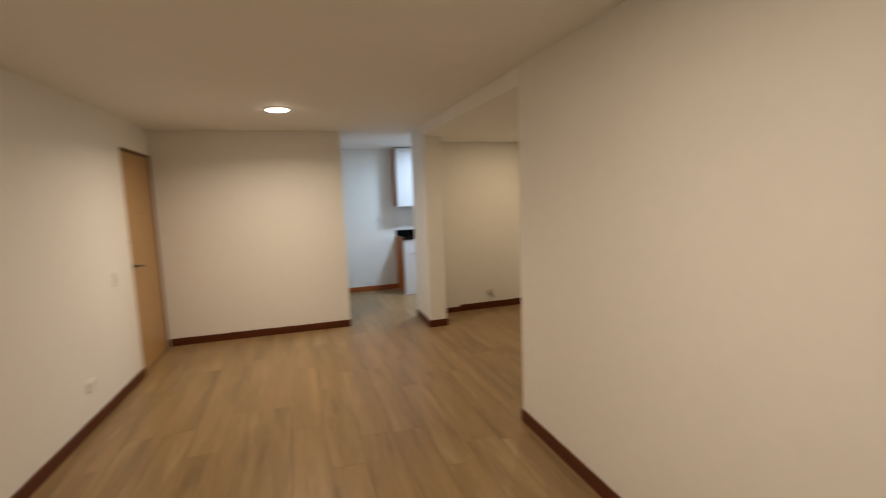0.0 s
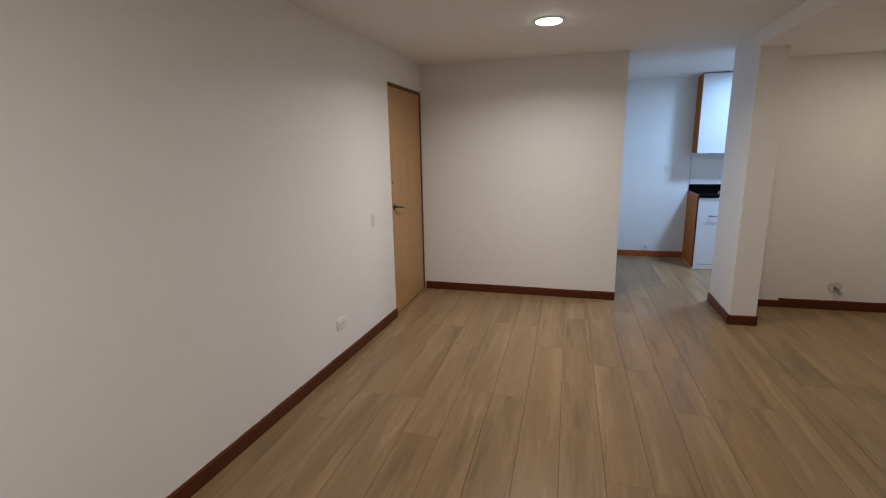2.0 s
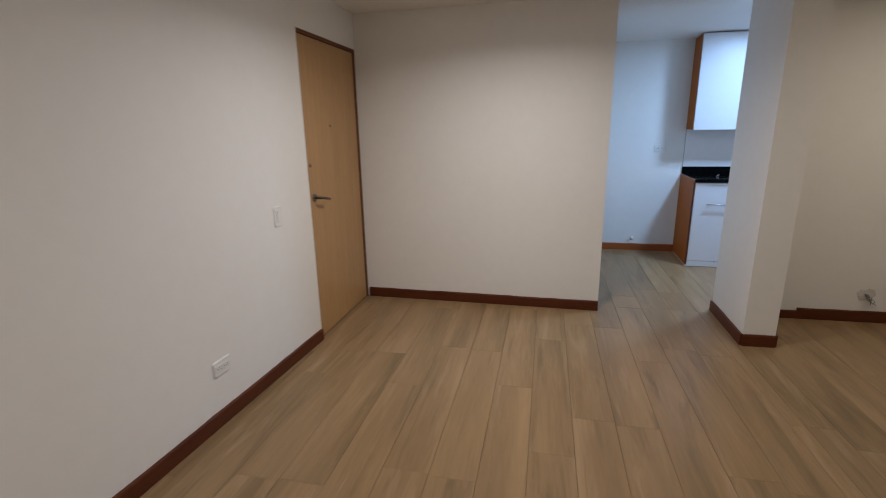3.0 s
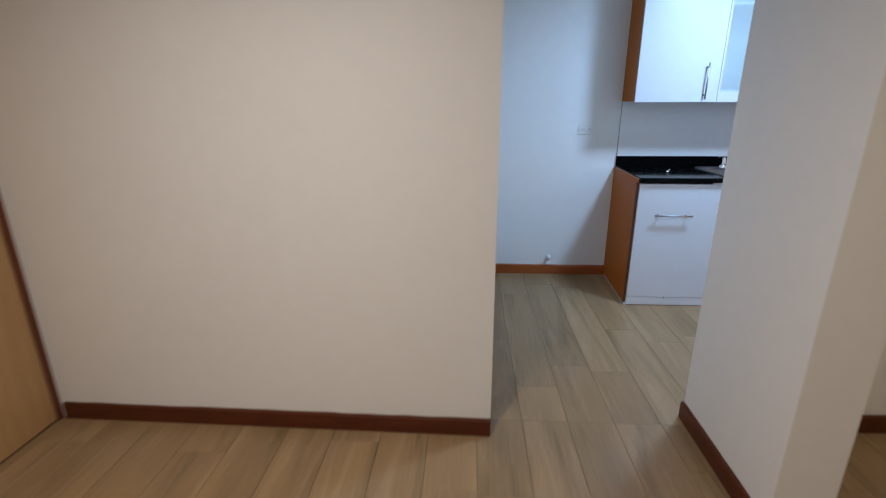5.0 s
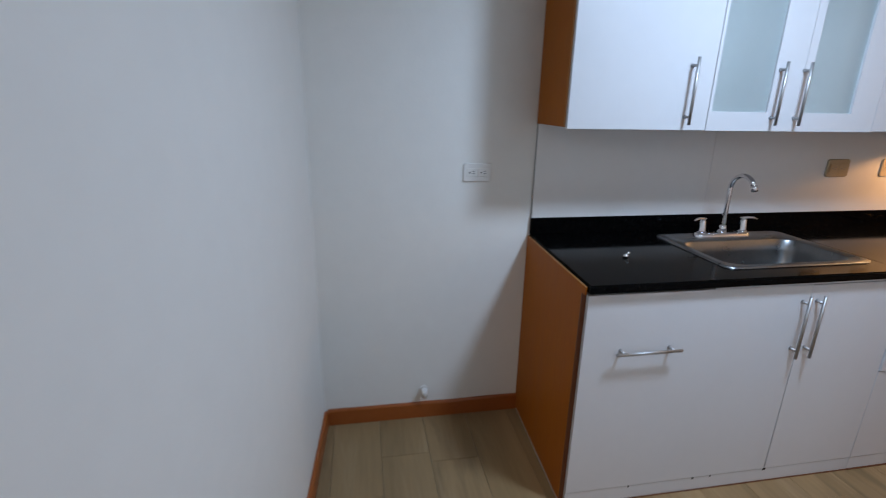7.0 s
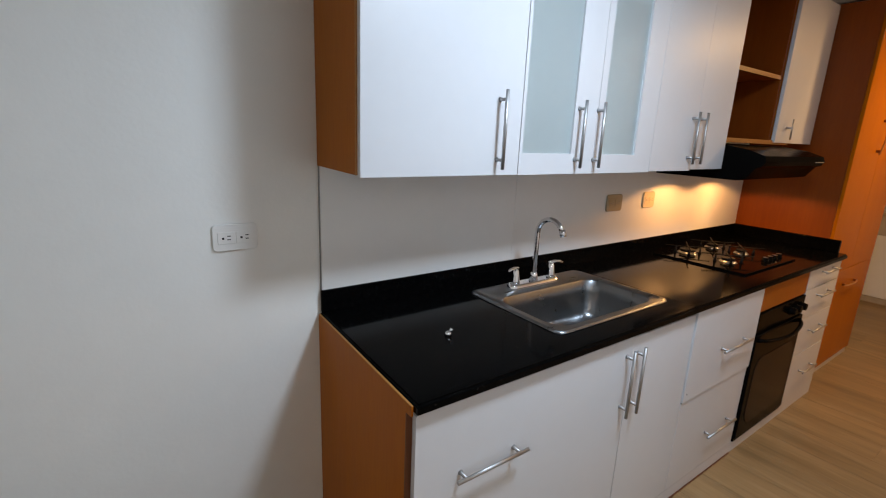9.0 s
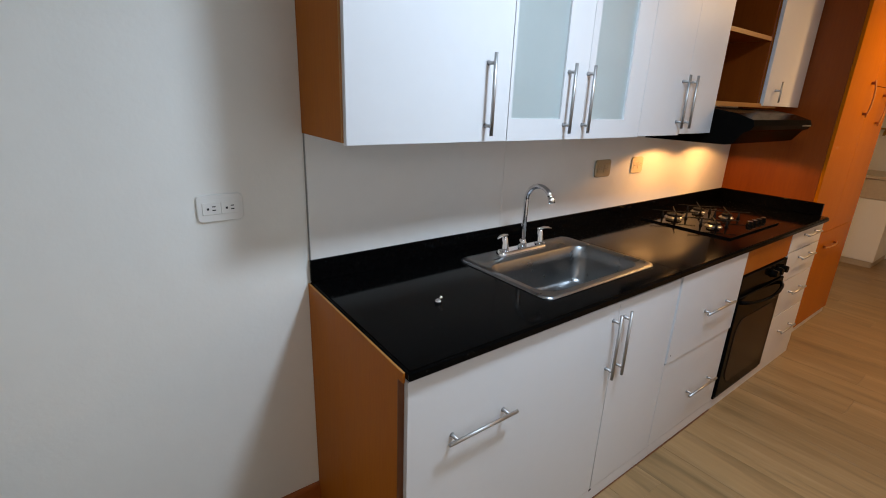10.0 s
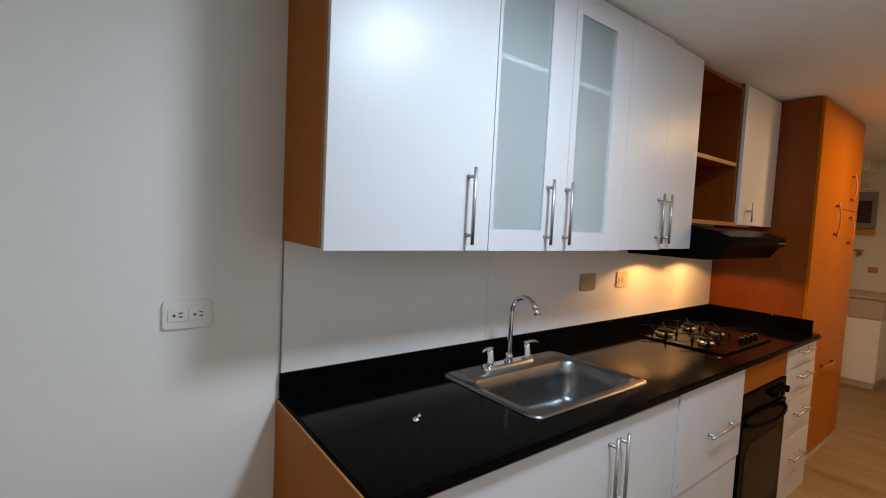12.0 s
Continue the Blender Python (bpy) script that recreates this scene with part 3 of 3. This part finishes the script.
c4 = thing("drawer_cabinet", 5.70, 1.75, 0, "narrow white cabinet with four drawers", "cabinet", group_b)
carcass(c4, 5.464, 5.962, 0.055, 0.852, fy, left=CARCASS, top=False)
part("plinth", B(5.464, 5.962, FB + 0.0012, FB + 0.018, 0.0, 0.058), WHITE, c4, "scuffed white plinth")
for k, (z0, z1, hz) in enumerate(((0.742, 0.852, 0.822), (0.572, 0.739, 0.690), (0.352, 0.569, 0.482), (0.060, 0.349, 0.232))):
    front(c4, "drawer_front", 5.464, 5.962, z0, z1, FB - 0.0008 * (k % 2), handle=(5.735, hz, 0.225, "x"))

# counter of two lengths, with the sink's cut-out
SX0, SX1, SY0, SY1 = 3.560, 4.190, 1.482, 1.940
ct = thing("countertop", 4.45, 1.71, 0.855, "polished black granite countertop with short upstand", "countertop")
b = holed(bmesh.new(), 2.980, 4.215, 1.388, KB - 0.001, SX0 + 0.025, SX1 - 0.025, SY0 + 0.025, SY1 - 0.10, 0.856, CT)
bmesh.ops.bevel(b, geom=[e for e in b.edges if all(abs(v.co.y - 1.388) < 1e-4 or abs(v.co.x - 2.980) < 1e-4 for v in e.verts)
                         and abs(e.verts[0].co.z - e.verts[1].co.z) < 1e-4], offset=0.007, segments=3, affect="EDGES")
for v in b.verts:
    if v.co.x < 3.0 and v.co.y > 1.9:
        v.co.x += 0.024
part("slab", b, GRANITE, ct)
b = B(4.218, 5.966, 1.388, KB - 0.001, 0.856, CT)
bmesh.ops.bevel(b, geom=[e for e in b.edges if all(abs(v.co.y - 1.388) < 1e-4 for v in e.verts)
                         and abs(e.verts[0].co.z - e.verts[1].co.z) < 1e-4], offset=0.007, segments=3, affect="EDGES")
part("slab", b, GRANITE, ct)
part("upstand", B(3.005, 5.966, 2.012, KB - 0.001, CT, 0.958, bevel=0.002), GRANITE, ct)
part("upstand", B(5.944, 5.966, 1.430, 2.0115, CT, 0.958, bevel=0.002), GRANITE, ct)

# backsplash of two sheets with an open joint
SETOUT[0] = Matrix.Translation((-0.010, 0.0, 0.020))
KB = YB - 0.002
sp = thing("backsplash", 4.47, YB, 0.96, "off-white laminate backsplash sheets between counter and cabinets", "backsplash")
part("sheet", B(3.010, 3.8512, KB - 0.009, KB, 0.9585, 1.372, bevel=0.0008), SPLASH, sp)
part("sheet", B(3.852, 5.964, KB - 0.009, KB, 0.9585, 1.372, bevel=0.0008), SPLASH, sp)
part("joint", B(3.0070, 3.0095, KB - 0.006, KB, 0.9585, 1.372), GREYBOX, sp, "dark open joint")

# sink
SETOUT[0] = Matrix.Translation((-0.012, 0.008, 0.020))
sk = thing("sink", 3.875, 1.71, CT, "square stainless steel drop-in sink with single bowl", "sink")
bx0, bx1, by0, by1 = SX0 + 0.042, SX1 - 0.042, SY0 + 0.040, SY1 - 0.118
loops = [rounded(SX0, SX1, SY0, SY1, 0.035, CT + 0.001), rounded(SX0 + 0.002, SX1 - 0.002, SY0 + 0.002, SY1 - 0.002, 0.034, CT + 0.006),
         rounded(SX0 + 0.010, SX1 - 0.010, SY0 + 0.010, SY1 - 0.010, 0.03, CT + 0.008), rounded(SX0 + 0.018, SX1 - 0.018, SY0 + 0.018, SY1 - 0.018, 0.03, CT + 0.004),
         rounded(bx0 - 0.006, bx1 + 0.006, by0 - 0.006, by1 + 0.006, 0.066, CT + 0.004), rounded(bx0, bx1, by0, by1, 0.062, CT - 0.002),
         rounded(bx0 + 0.008, bx1 - 0.008, by0 + 0.008, by1 - 0.008, 0.058, CT - 0.05), rounded(bx0 + 0.018, bx1 - 0.018, by0 + 0.018, by1 - 0.018, 0.055, CT - 0.135),
         rounded(bx0 + 0.032, bx1 - 0.032, by0 + 0.032, by1 - 0.032, 0.05, CT - 0.157), rounded(bx0 + 0.06, bx1 - 0.06, by0 + 0.06, by1 - 0.06, 0.04, CT - 0.163)]
b = loft(bmesh.new(), loops)
bmesh.ops.recalc_face_normals(b, faces=b.faces)
bowl = part("basin", b, STEEL, sk)
mx, my = (bx0 + bx1) / 2, (by0 + by1) / 2
part("drain", tube(bmesh.new(), [(mx, my, CT - 0.1625), (mx, my, CT - 0.159)], 0.045, 24), CHROME, sk, "chrome drain ring")
part("strainer", tube(bmesh.new(), [(mx, my, CT - 0.159), (mx, my, CT - 0.157)], 0.028, 20), SLOT, sk, "dark strainer")

# tap
fx, fyy, fz = 3.852, 1.880, CT + 0.005
tp = thing("faucet", fx, fyy, fz, "chrome gooseneck sink faucet with two levers", "faucet")
part("deck_plate", loft(bmesh.new(), [rounded(fx - 0.135, fx + 0.135, fyy - 0.026, fyy + 0.026, 0.025, fz), rounded(fx - 0.135, fx + 0.135, fyy - 0.026, fyy + 0.026, 0.025, fz + 0.012),
                                      rounded(fx - 0.128, fx + 0.128, fyy - 0.019, fyy + 0.019, 0.018, fz + 0.020)]), CHROME, tp)
neck = [(fx, fyy, fz + 0.015), (fx, fyy, fz + 0.05), (fx, fyy, fz + 0.215)]
for k in range(1, 11):
    a = radians(180 - 15.5 * k)
    neck.append((fx, fyy - 0.064 - 0.064 * math.cos(a), fz + 0.215 + 0.064 * math.sin(a)))
part("spout", tube(bmesh.new(), neck, 0.010, 16), CHROME, tp)
part("aerator", tube(bmesh.new(), [(fx, fyy - 0.1205, fz + 0.247), (fx, fyy - 0.1295, fz + 0.224)], 0.0122, 16), CHROME, tp)
part("collar", tube(bmesh.new(), [(fx, fyy, fz + 0.018), (fx, fyy, fz + 0.045), (fx, fyy, fz + 0.052)], 0.016, 16, [0.019, 0.015, 0.011]), CHROME, tp)
for s in (-1, 1):
    hx = fx + s * 0.102
    part("valve_body", tube(bmesh.new(), [(hx, fyy, fz + 0.018), (hx, fyy, fz + 0.030), (hx, fyy, fz + 0.055), (hx, fyy, fz + 0.072), (hx, fyy, fz + 0.080)], 0.018, 16,
                                    [0.019, 0.0175, 0.014, 0.011, 0.006]), CHROME, tp)
    b = tube(bmesh.new(), [(hx - s * 0.017, fyy + 0.004, fz + 0.082), (hx - s * 0.006, fyy, fz + 0.081), (hx + s * 0.016, fyy - 0.004, fz + 0.086),
                           (hx + s * 0.036, fyy - 0.009, fz + 0.085), (hx + s * 0.052, fyy - 0.013, fz + 0.077)], 0.006, 12, [0.004, 0.008, 0.0075, 0.0065, 0.004])
    for v in b.verts:
        v.co.z = fz + 0.082 + (v.co.z - fz - 0.082) * 0.7
    part("lever", b, CHROME, tp, "curved flat chrome lever")

cap = thing("bottle_cap", 3.262, 1.660, CT, "small clear chrome cap lying on the counter", "cap")
part("cap_body", tube(bmesh.new(), [(3.262, 1.660, CT), (3.262, 1.660, CT + 0.010), (3.262, 1.660, CT + 0.013)], 0.010, 16, [0.011, 0.010, 0.005]), CHROME, cap)
part("stem", tube(bmesh.new(), [(3.266, 1.658, CT + 0.010), (3.272, 1.655, CT + 0.022)], 0.005, 10), CHROME, cap)

# hob
HX0, HX1, HY0, HY1 = 4.860, 5.470, 1.492, 1.955
hob = thing("gas_hob", 5.165, 1.72, CT, "black gas hob with four burners and pan supports", "hob")
part("glass_top", B(HX0, HX1, HY0, HY1, CT + 0.0005, CT + 0.009, bevel=0.002), OVENGLASS, hob)
for bx_, by_, r in ((5.03, 1.645, 0.031), (5.03, 1.855, 0.040), (5.31, 1.855, 0.031), (5.31, 1.70, 0.026)):
    u = part("burner", tube(bmesh.new(), [(bx_, by_, CT + 0.009), (bx_, by_, CT + 0.012), (bx_, by_, CT + 0.021)], r, 24, [r + 0.012, r + 0.010, r]), STEEL, hob, "steel burner crown")
    part("burner_cap", tube(bmesh.new(), [(bx_, by_, CT + 0.021), (bx_, by_, CT + 0.030), (bx_, by_, CT + 0.032)], r, 24, [r * 1.02, r * 1.02, r * 0.9]), IRON, u, "black burner cap")
    for a in (0, 90):
        dx, dy = math.cos(radians(a + 38)), math.sin(radians(a + 38))
        b = bmesh.new()
        ends = [(bx_ + s_ * dx * 0.132, by_ + s_ * dy * 0.108) for s_ in (-1, 1)]
        tube(b, [(ends[0][0], ends[0][1], CT + 0.047), (bx_, by_, CT + 0.043), (ends[1][0], ends[1][1], CT + 0.047)], 0.003, 8, [0.0022, 0.0032, 0.0022])
        for s_ in (-1, 1):
            ex, ey = bx_ + s_ * dx * 0.066, by_ + s_ * dy * 0.058
            tube(b, [(ex, ey, CT + 0.009), (ex, ey, CT + 0.020), (ex, ey, CT + 0.044)], 0.004, 8, [0.010, 0.006, 0.004])
        part("pan_support", b, IRON, hob, "black iron pan support")
for k in range(4):
    q = 5.235 + 0.058 * k
    kn = part("knob", tube(bmesh.new(), [(q, 1.552, CT + 0.009), (q, 1.552, CT + 0.013), (q, 1.552, CT + 0.030)], 0.016, 18, [0.019, 0.016, 0.014]), ENAMEL, hob, "black control knob")
    part("knob_top", tube(bmesh.new(), [(q, 1.552, CT + 0.030), (q, 1.552, CT + 0.032)], 0.012, 16), STEEL, kn, "metal knob face")

# hood
SETOUT[0] = Matrix.Translation((-0.012, 0.003, 0.019))
hd = thing("range_hood", 5.24, 1.78, 1.385, "slim black range hood with two lit lamps", "range hood")
b = bmesh.new()
prof = [(2.027, 1.318), (1.625, 1.318), (1.590, 1.326), (1.552, 1.380), (1.528, 1.390), (1.515, 1.410), (1.524, 1.436), (1.60, 1.462), (1.72, 1.482), (2.027, 1.490)]
hx0, hx1 = 4.888, 5.640
ra = [b.verts.new((hx0, y, z)) for y, z in prof]
rb = [b.verts.new((hx1, y, z)) for y, z in prof]
for k in range(len(prof)):
    b.faces.new((ra[k], ra[(k + 1) % len(prof)], rb[(k + 1) % len(prof)], rb[k]))
b.faces.new(ra)
b.faces.new(rb[::-1])
bmesh.ops.recalc_face_normals(b, faces=b.faces)
part("shell", b, HOODB, hd)
part("filter", B(4.96, 5.57, 1.86, 1.99, 1.3165, 1.3179), GREYBOX, hd, "grey grease filter")
part("front_trim", B(5.50, 5.62, 1.5125, 1.5165, 1.406, 1.411), NICKEL, hd, "thin metal trim strip")
for q in (5.00, 5.50):
    part("bulb", tube(bmesh.new(), [(q, 1.80, 1.3178), (q, 1.80, 1.3162)], 0.022, 16), GLOW_HOOD, hd, "lit warm bulb")

# wall cabinets
UZ0, UZ1 = 1.362, 2.280
uy = FU + 0.019
SETOUT[0] = Matrix.Translation((-0.012, 0.003, 0.020))
KB = YB - 0.005
u1 = thing("wall_cabinet", 3.26, 1.87, UZ0, "white single-door wall cabinet with orange wooden side", "cabinet", group_u)
carcass(u1, 2.987, 3.530, UZ0, UZ1, uy, skew=0.020)
part("edge_band", B(2.9855, 3.0025, uy - 0.0035, uy - 0.0005, UZ0, UZ1), EDGEB, u1, "worn light edge band")
front(u1, "door", 2.990, 3.531, UZ0 - 0.006, UZ1 - 0.004, FU, handle=(3.440, 1.490, 0.228, "z"))

u2 = thing("wall_cabinet", 3.90, 1.87, UZ0, "white wall cabinet with two frosted glass doors", "cabinet", group_u)
carcass(u2, 3.532, 4.262, UZ0, UZ1, uy, left=CARCASS, shelves=(1.955,))
for x0, x1, g0, g1, hx in ((3.533, 3.899, 3.546, 3.778, 3.797), (3.901, 4.264, 3.934, 4.152, 3.898)):
    d = part("glass_door", holed_y(bmesh.new(), x0, x1, UZ0 - 0.006, UZ1 - 0.002, g0, g1, 1.424, 2.195, FU, FU + 0.018), WHITE, u2, "white framed door with frosted pane")
    part("pane", B(g0 - 0.003, g1 + 0.003, FU + 0.008, FU + 0.012, 1.421, 2.198), FROST, d, "frosted greenish glass pane").visible_shadow = False
    bar_handle(d, (hx, FU, 1.489), 0.222, "z")
    part("shelf_lip", B(g0 + 0.004, g1 - 0.004, FU + 0.0125, FU + 0.030, 1.955, 1.970), TRIMW, u2, "pale shelf edge behind the glass")

u3 = thing("wall_cabinet", 4.57, 1.87, UZ0, "white two-door wall cabinet beside the open niche", "cabinet", group_u)
carcass(u3, 4.266, 4.884, UZ0, UZ1, uy, left=CARCASS, right=ORANGE)
front(u3, "door", 4.266, 4.590, UZ0 - 0.004, UZ1 + 0.002, FU, handle=(4.548, 1.498, 0.218, "z"))
front(u3, "door", 4.590, 4.886, UZ0 + 0.002, UZ1 - 0.010, FU, handle=(4.616, 1.498, 0.218, "z"))

u4 = thing("open_shelf", 5.15, 1.87, 1.49, "open orange wooden niche with one shelf above the hood", "shelf", group_u)
# shade inside the niche is put into this darker veneer
carcass(u4, 4.888, 5.428, 1.493, UZ1 - 0.02, uy + 0.002, left=REDV_SHADE, right=REDV_SHADE, inner=REDV_SHADE)
part("shelf", B(4.905, 5.411, uy + 0.006, KB - 0.007, 1.822, 1.840), REDV_SHADE, u4)
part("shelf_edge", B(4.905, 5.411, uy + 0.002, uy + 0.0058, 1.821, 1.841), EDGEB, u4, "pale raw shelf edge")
part("base_edge", B(4.890, 5.640, uy - 0.012, uy + 0.0015, 1.491, 1.512), EDGEB, u4, "pale raw bottom edge")
part("hinge_plate", B(4.9045, 4.909, 1.80, 1.84, 2.09, 2.12), PLASTIC, u4, "small white hinge plate")

u5 = thing("wall_cabinet", 5.69, 1.87, 1.49, "narrow white wall cabinet next to the pantry", "cabinet", group_u)
carcass(u5, 5.432, 5.962, 1.513, UZ1, uy, left=ORANGE)
d = front(u5, "door", 5.432, 5.960, 1.500, UZ1 - 0.012, FU - 0.002)
b = tube(bmesh.new(), [(5.552, FU - 0.031, 1.520), (5.552, FU - 0.031, 1.628)], 0.0045, 12)
tube(b, [(5.552, FU - 0.002, 1.582), (5.552, FU - 0.010, 1.582), (5.552, FU - 0.031, 1.582)], 0.005, 10, [0.008, 0.005, 0.005])
part("handle", b, NICKEL, d, "bar pull on one post")

# pantry
SETOUT[0] = Matrix.Translation((-0.008, 0.008, 0.0)) @ Matrix.Diagonal((1, 1, 2.298 / 2.278, 1))
KB = YB - 0.010
PX0, PX1, PM = 5.968, 6.960, 6.470
pn = thing("pantry", 6.46, 1.76, 0, "tall orange wooden pantry cupboard with several doors", "cupboard")
# sides coloured darker than the doors, with their shade painted in
part("side_panel", B(PX0, PX0 + 0.018, FP + 0.019, KB, 0.05, 2.278, bevel=0.001), REDV_SHADE, pn)
part("side_panel", B(PX1 - 0.018, PX1, FP + 0.019, KB, 0.05, 2.278, bevel=0.001), REDV_SHADE, pn)
part("back_panel", B(PX0 + 0.018, PX1 - 0.018, KB - 0.006, KB, 0.05, 2.278), ORANGE, pn)
part("top_panel", B(PX0 + 0.018, PX1 - 0.018, FP + 0.019, KB - 0.006, 2.260, 2.278), ORANGE, pn)
part("plinth", B(PX0, PX1, FP + 0.012, FP + 0.030, 0.0, 0.049), WHITE, pn, "scuffed white plinth")


def bow_handle(parent, p, length, axis):
    x, y, z = p
    d = Vector((1, 0, 0)) if axis == "x" else Vector((0, 0, 1))
    pts = []
    for k in range(11):
        q = k / 10 - 0.5
        pts.append(Vector((x, y - 0.017 - 0.014 * (1 - (2 * q) ** 2), z)) + d * length * 1.06 * q)
    grip = part("handle", tube(bmesh.new(), pts, 0.0048, 10), EDGEB, parent, "bowed pale wooden pull")
    for e in (-0.44, 0.44):
        c = Vector((x, y, z)) + d * length * e
        part("post", B(c.x - 0.007, c.x + 0.007, y - 0.021, y - 0.0005, c.z - 0.008, c.z + 0.008, bevel=0.002), REDV_SHADE, grip, "small reddish wooden post")


for nm, x0, x1, z0, z1, h in (("door", PX0, PM, 0.735, 2.274, (6.385, 1.575, 0.205, "z")), ("door", PM, PX1, 1.655, 2.274, (6.715, 1.805, 0.175, "z")),
                              ("door", PM, PX1, 0.735, 1.652, (6.745, 1.518, 0.195, "z")), ("lower_door", PX0, PX1, 0.052, 0.732, (6.510, 0.622, 0.255, "x"))):
    d = part(nm, B(x0 + 0.0015, x1 - 0.0015, FP, FP + 0.018, z0, z1, bevel=0.0012), PANTRYV, pn)
    bow_handle(d, (h[0], FP, h[1]), h[2], h[3])

# ---- utility corner ----
SETOUT[0] = Matrix.Identity(4)
KB = YB - 0.003
UX = 8.70
ub = thing("laundry_sink", 9.0, 1.80, 0, "white masonry laundry sink block with beige tiled top", "laundry sink")
part("pedestal", B(UX, 9.295, 1.552, KB, 0.06, 0.69, bevel=0.006), TRIMW, ub, "white painted pedestal")
part("kick", B(UX + 0.01, 9.295, 1.562, KB, 0.0, 0.06), TILE, ub, "beige tiled foot")
part("trough", B(UX - 0.01, 9.295, 1.54, KB, 0.692, 0.89, bevel=0.008), TILE, ub, "beige stone trough")
part("ledge", B(UX - 0.03, 9.295, 1.50, KB, 0.891, 0.925, bevel=0.006), TILE, ub, "thin beige ledge")
pb = thing("breaker_panel", 9.28, 1.85, 1.54, "grey metal breaker panel on the far wall", "breaker panel")
part("box", B(9.255, 9.298, 1.760, 1.945, 1.60, 1.995, bevel=0.006), GREYBOX, pb)
part("door", B(9.250, 9.2545, 1.800, 1.915, 1.66, 1.90, bevel=0.001), SLOT, pb, "dark inner door")
# warm light on the box's lower end, painted as an orange strip
part("lit_strip", B(9.250, 9.298, 1.762, 1.943, 1.535, 1.597, bevel=0.002), LABEL_LIGHT, pb, "lower strip coloured as lit orange")
sg = thing("wall_sign", 9.29, 1.88, 2.07, "small printed notice above the breaker panel", "sign")
part("sheet", B(9.294, 9.298, 1.83, 1.93, 2.035, 2.105), TRIMW, sg)
for k in range(2):
    part("text_bar", B(9.2925, 9.2938, 1.84, 1.92, 2.050 + 0.028 * k, 2.062 + 0.028 * k), LABEL_LIGHT, sg, "unreadable line of print")
wt = thing("wall_tap", 9.298, 1.873, 1.322, "small brass garden tap on the far wall", "tap")
part("body", tube(bmesh.new(), [(9.298, 1.873, 1.322), (9.290, 1.873, 1.322), (9.288, 1.873, 1.322), (9.235, 1.873, 1.322), (9.222, 1.873, 1.312), (9.218, 1.873, 1.290)], 0.012, 12, [0.024, 0.024, 0.012, 0.013, 0.012, 0.011]), BRASS, wt)
part("stem", tube(bmesh.new(), [(9.245, 1.873, 1.330), (9.245, 1.873, 1.356)], 0.008, 10), BRASS, wt)
part("lever", tube(bmesh.new(), [(9.245, 1.830, 1.360), (9.245, 1.916, 1.360)], 0.008, 10, [0.006, 0.009]), BRASS, wt, "brass tee handle")
for cy, cz in ((1.747, 1.155),):
    po = thing("wall_outlet", 9.29, cy, cz, "small ochre outlet plate on the far wall", "outlet")
    part("cover_plate", B(9.288, 9.298, cy - 0.04, cy + 0.04, cz - 0.03, cz + 0.03, bevel=0.003), LABEL_LIGHT, po)
    part("socket", B(9.285, 9.2878, cy - 0.02, cy + 0.02, cz - 0.014, cz + 0.014), OCHRE, po)
structure("trim_beam", B(8.95, 9.298, 1.80, YB, 2.20, H - 0.002), CEIL, "white plaster beam at the ceiling", "beam")

# ---- floor planks ----
PW, PL = 0.2075, 1.20
rooms = ((-0.40, 2.80, -7.6, 0.10), (2.80, 4.50, -3.0, 0.10), (1.93, 9.35, 0.10, YB))
shapes = {}


def plank_mesh(w, l):
    key = (round(w, 3), round(l, 3))
    if key not in shapes:
        b = B(0.0007, w - 0.0007, 0.0002, l - 0.0002, -0.012, 0.0, bevel=0)
        bmesh.ops.bevel(b, geom=[e for e in b.edges if all(v.co.z > -0.001 for v in e.verts)], offset=0.0005, segments=1, affect="EDGES")
        me = bpy.data.meshes.new("plank")
        b.to_mesh(me)
        b.free()
        me.materials.append(PLANK)
        shapes[key] = me
    return shapes[key]


rnd = random.Random(11)
x = 2.104 - 12 * PW
while x < 9.3:
    y = -7.6 - rnd.uniform(0.0, 1.15)
    while y < YB:
        for a, b_, c, d in rooms:
            y0, y1 = max(y, c), min(y + PL, d)
            x0, x1 = max(x, a, 0.05 * (y0 + 0.885) - 0.06 if y0 < -0.9 else a), min(x + PW, b_)
            if y1 - y0 > 0.02 and x1 - x0 > 0.02:
                ob = new("plank", plank_mesh(x1 - x0, y1 - y0))
                ob.location = (x0, y0, rnd.uniform(-0.0006, 0.0))
                ob.parent = floor
        y += PL
    x += PW
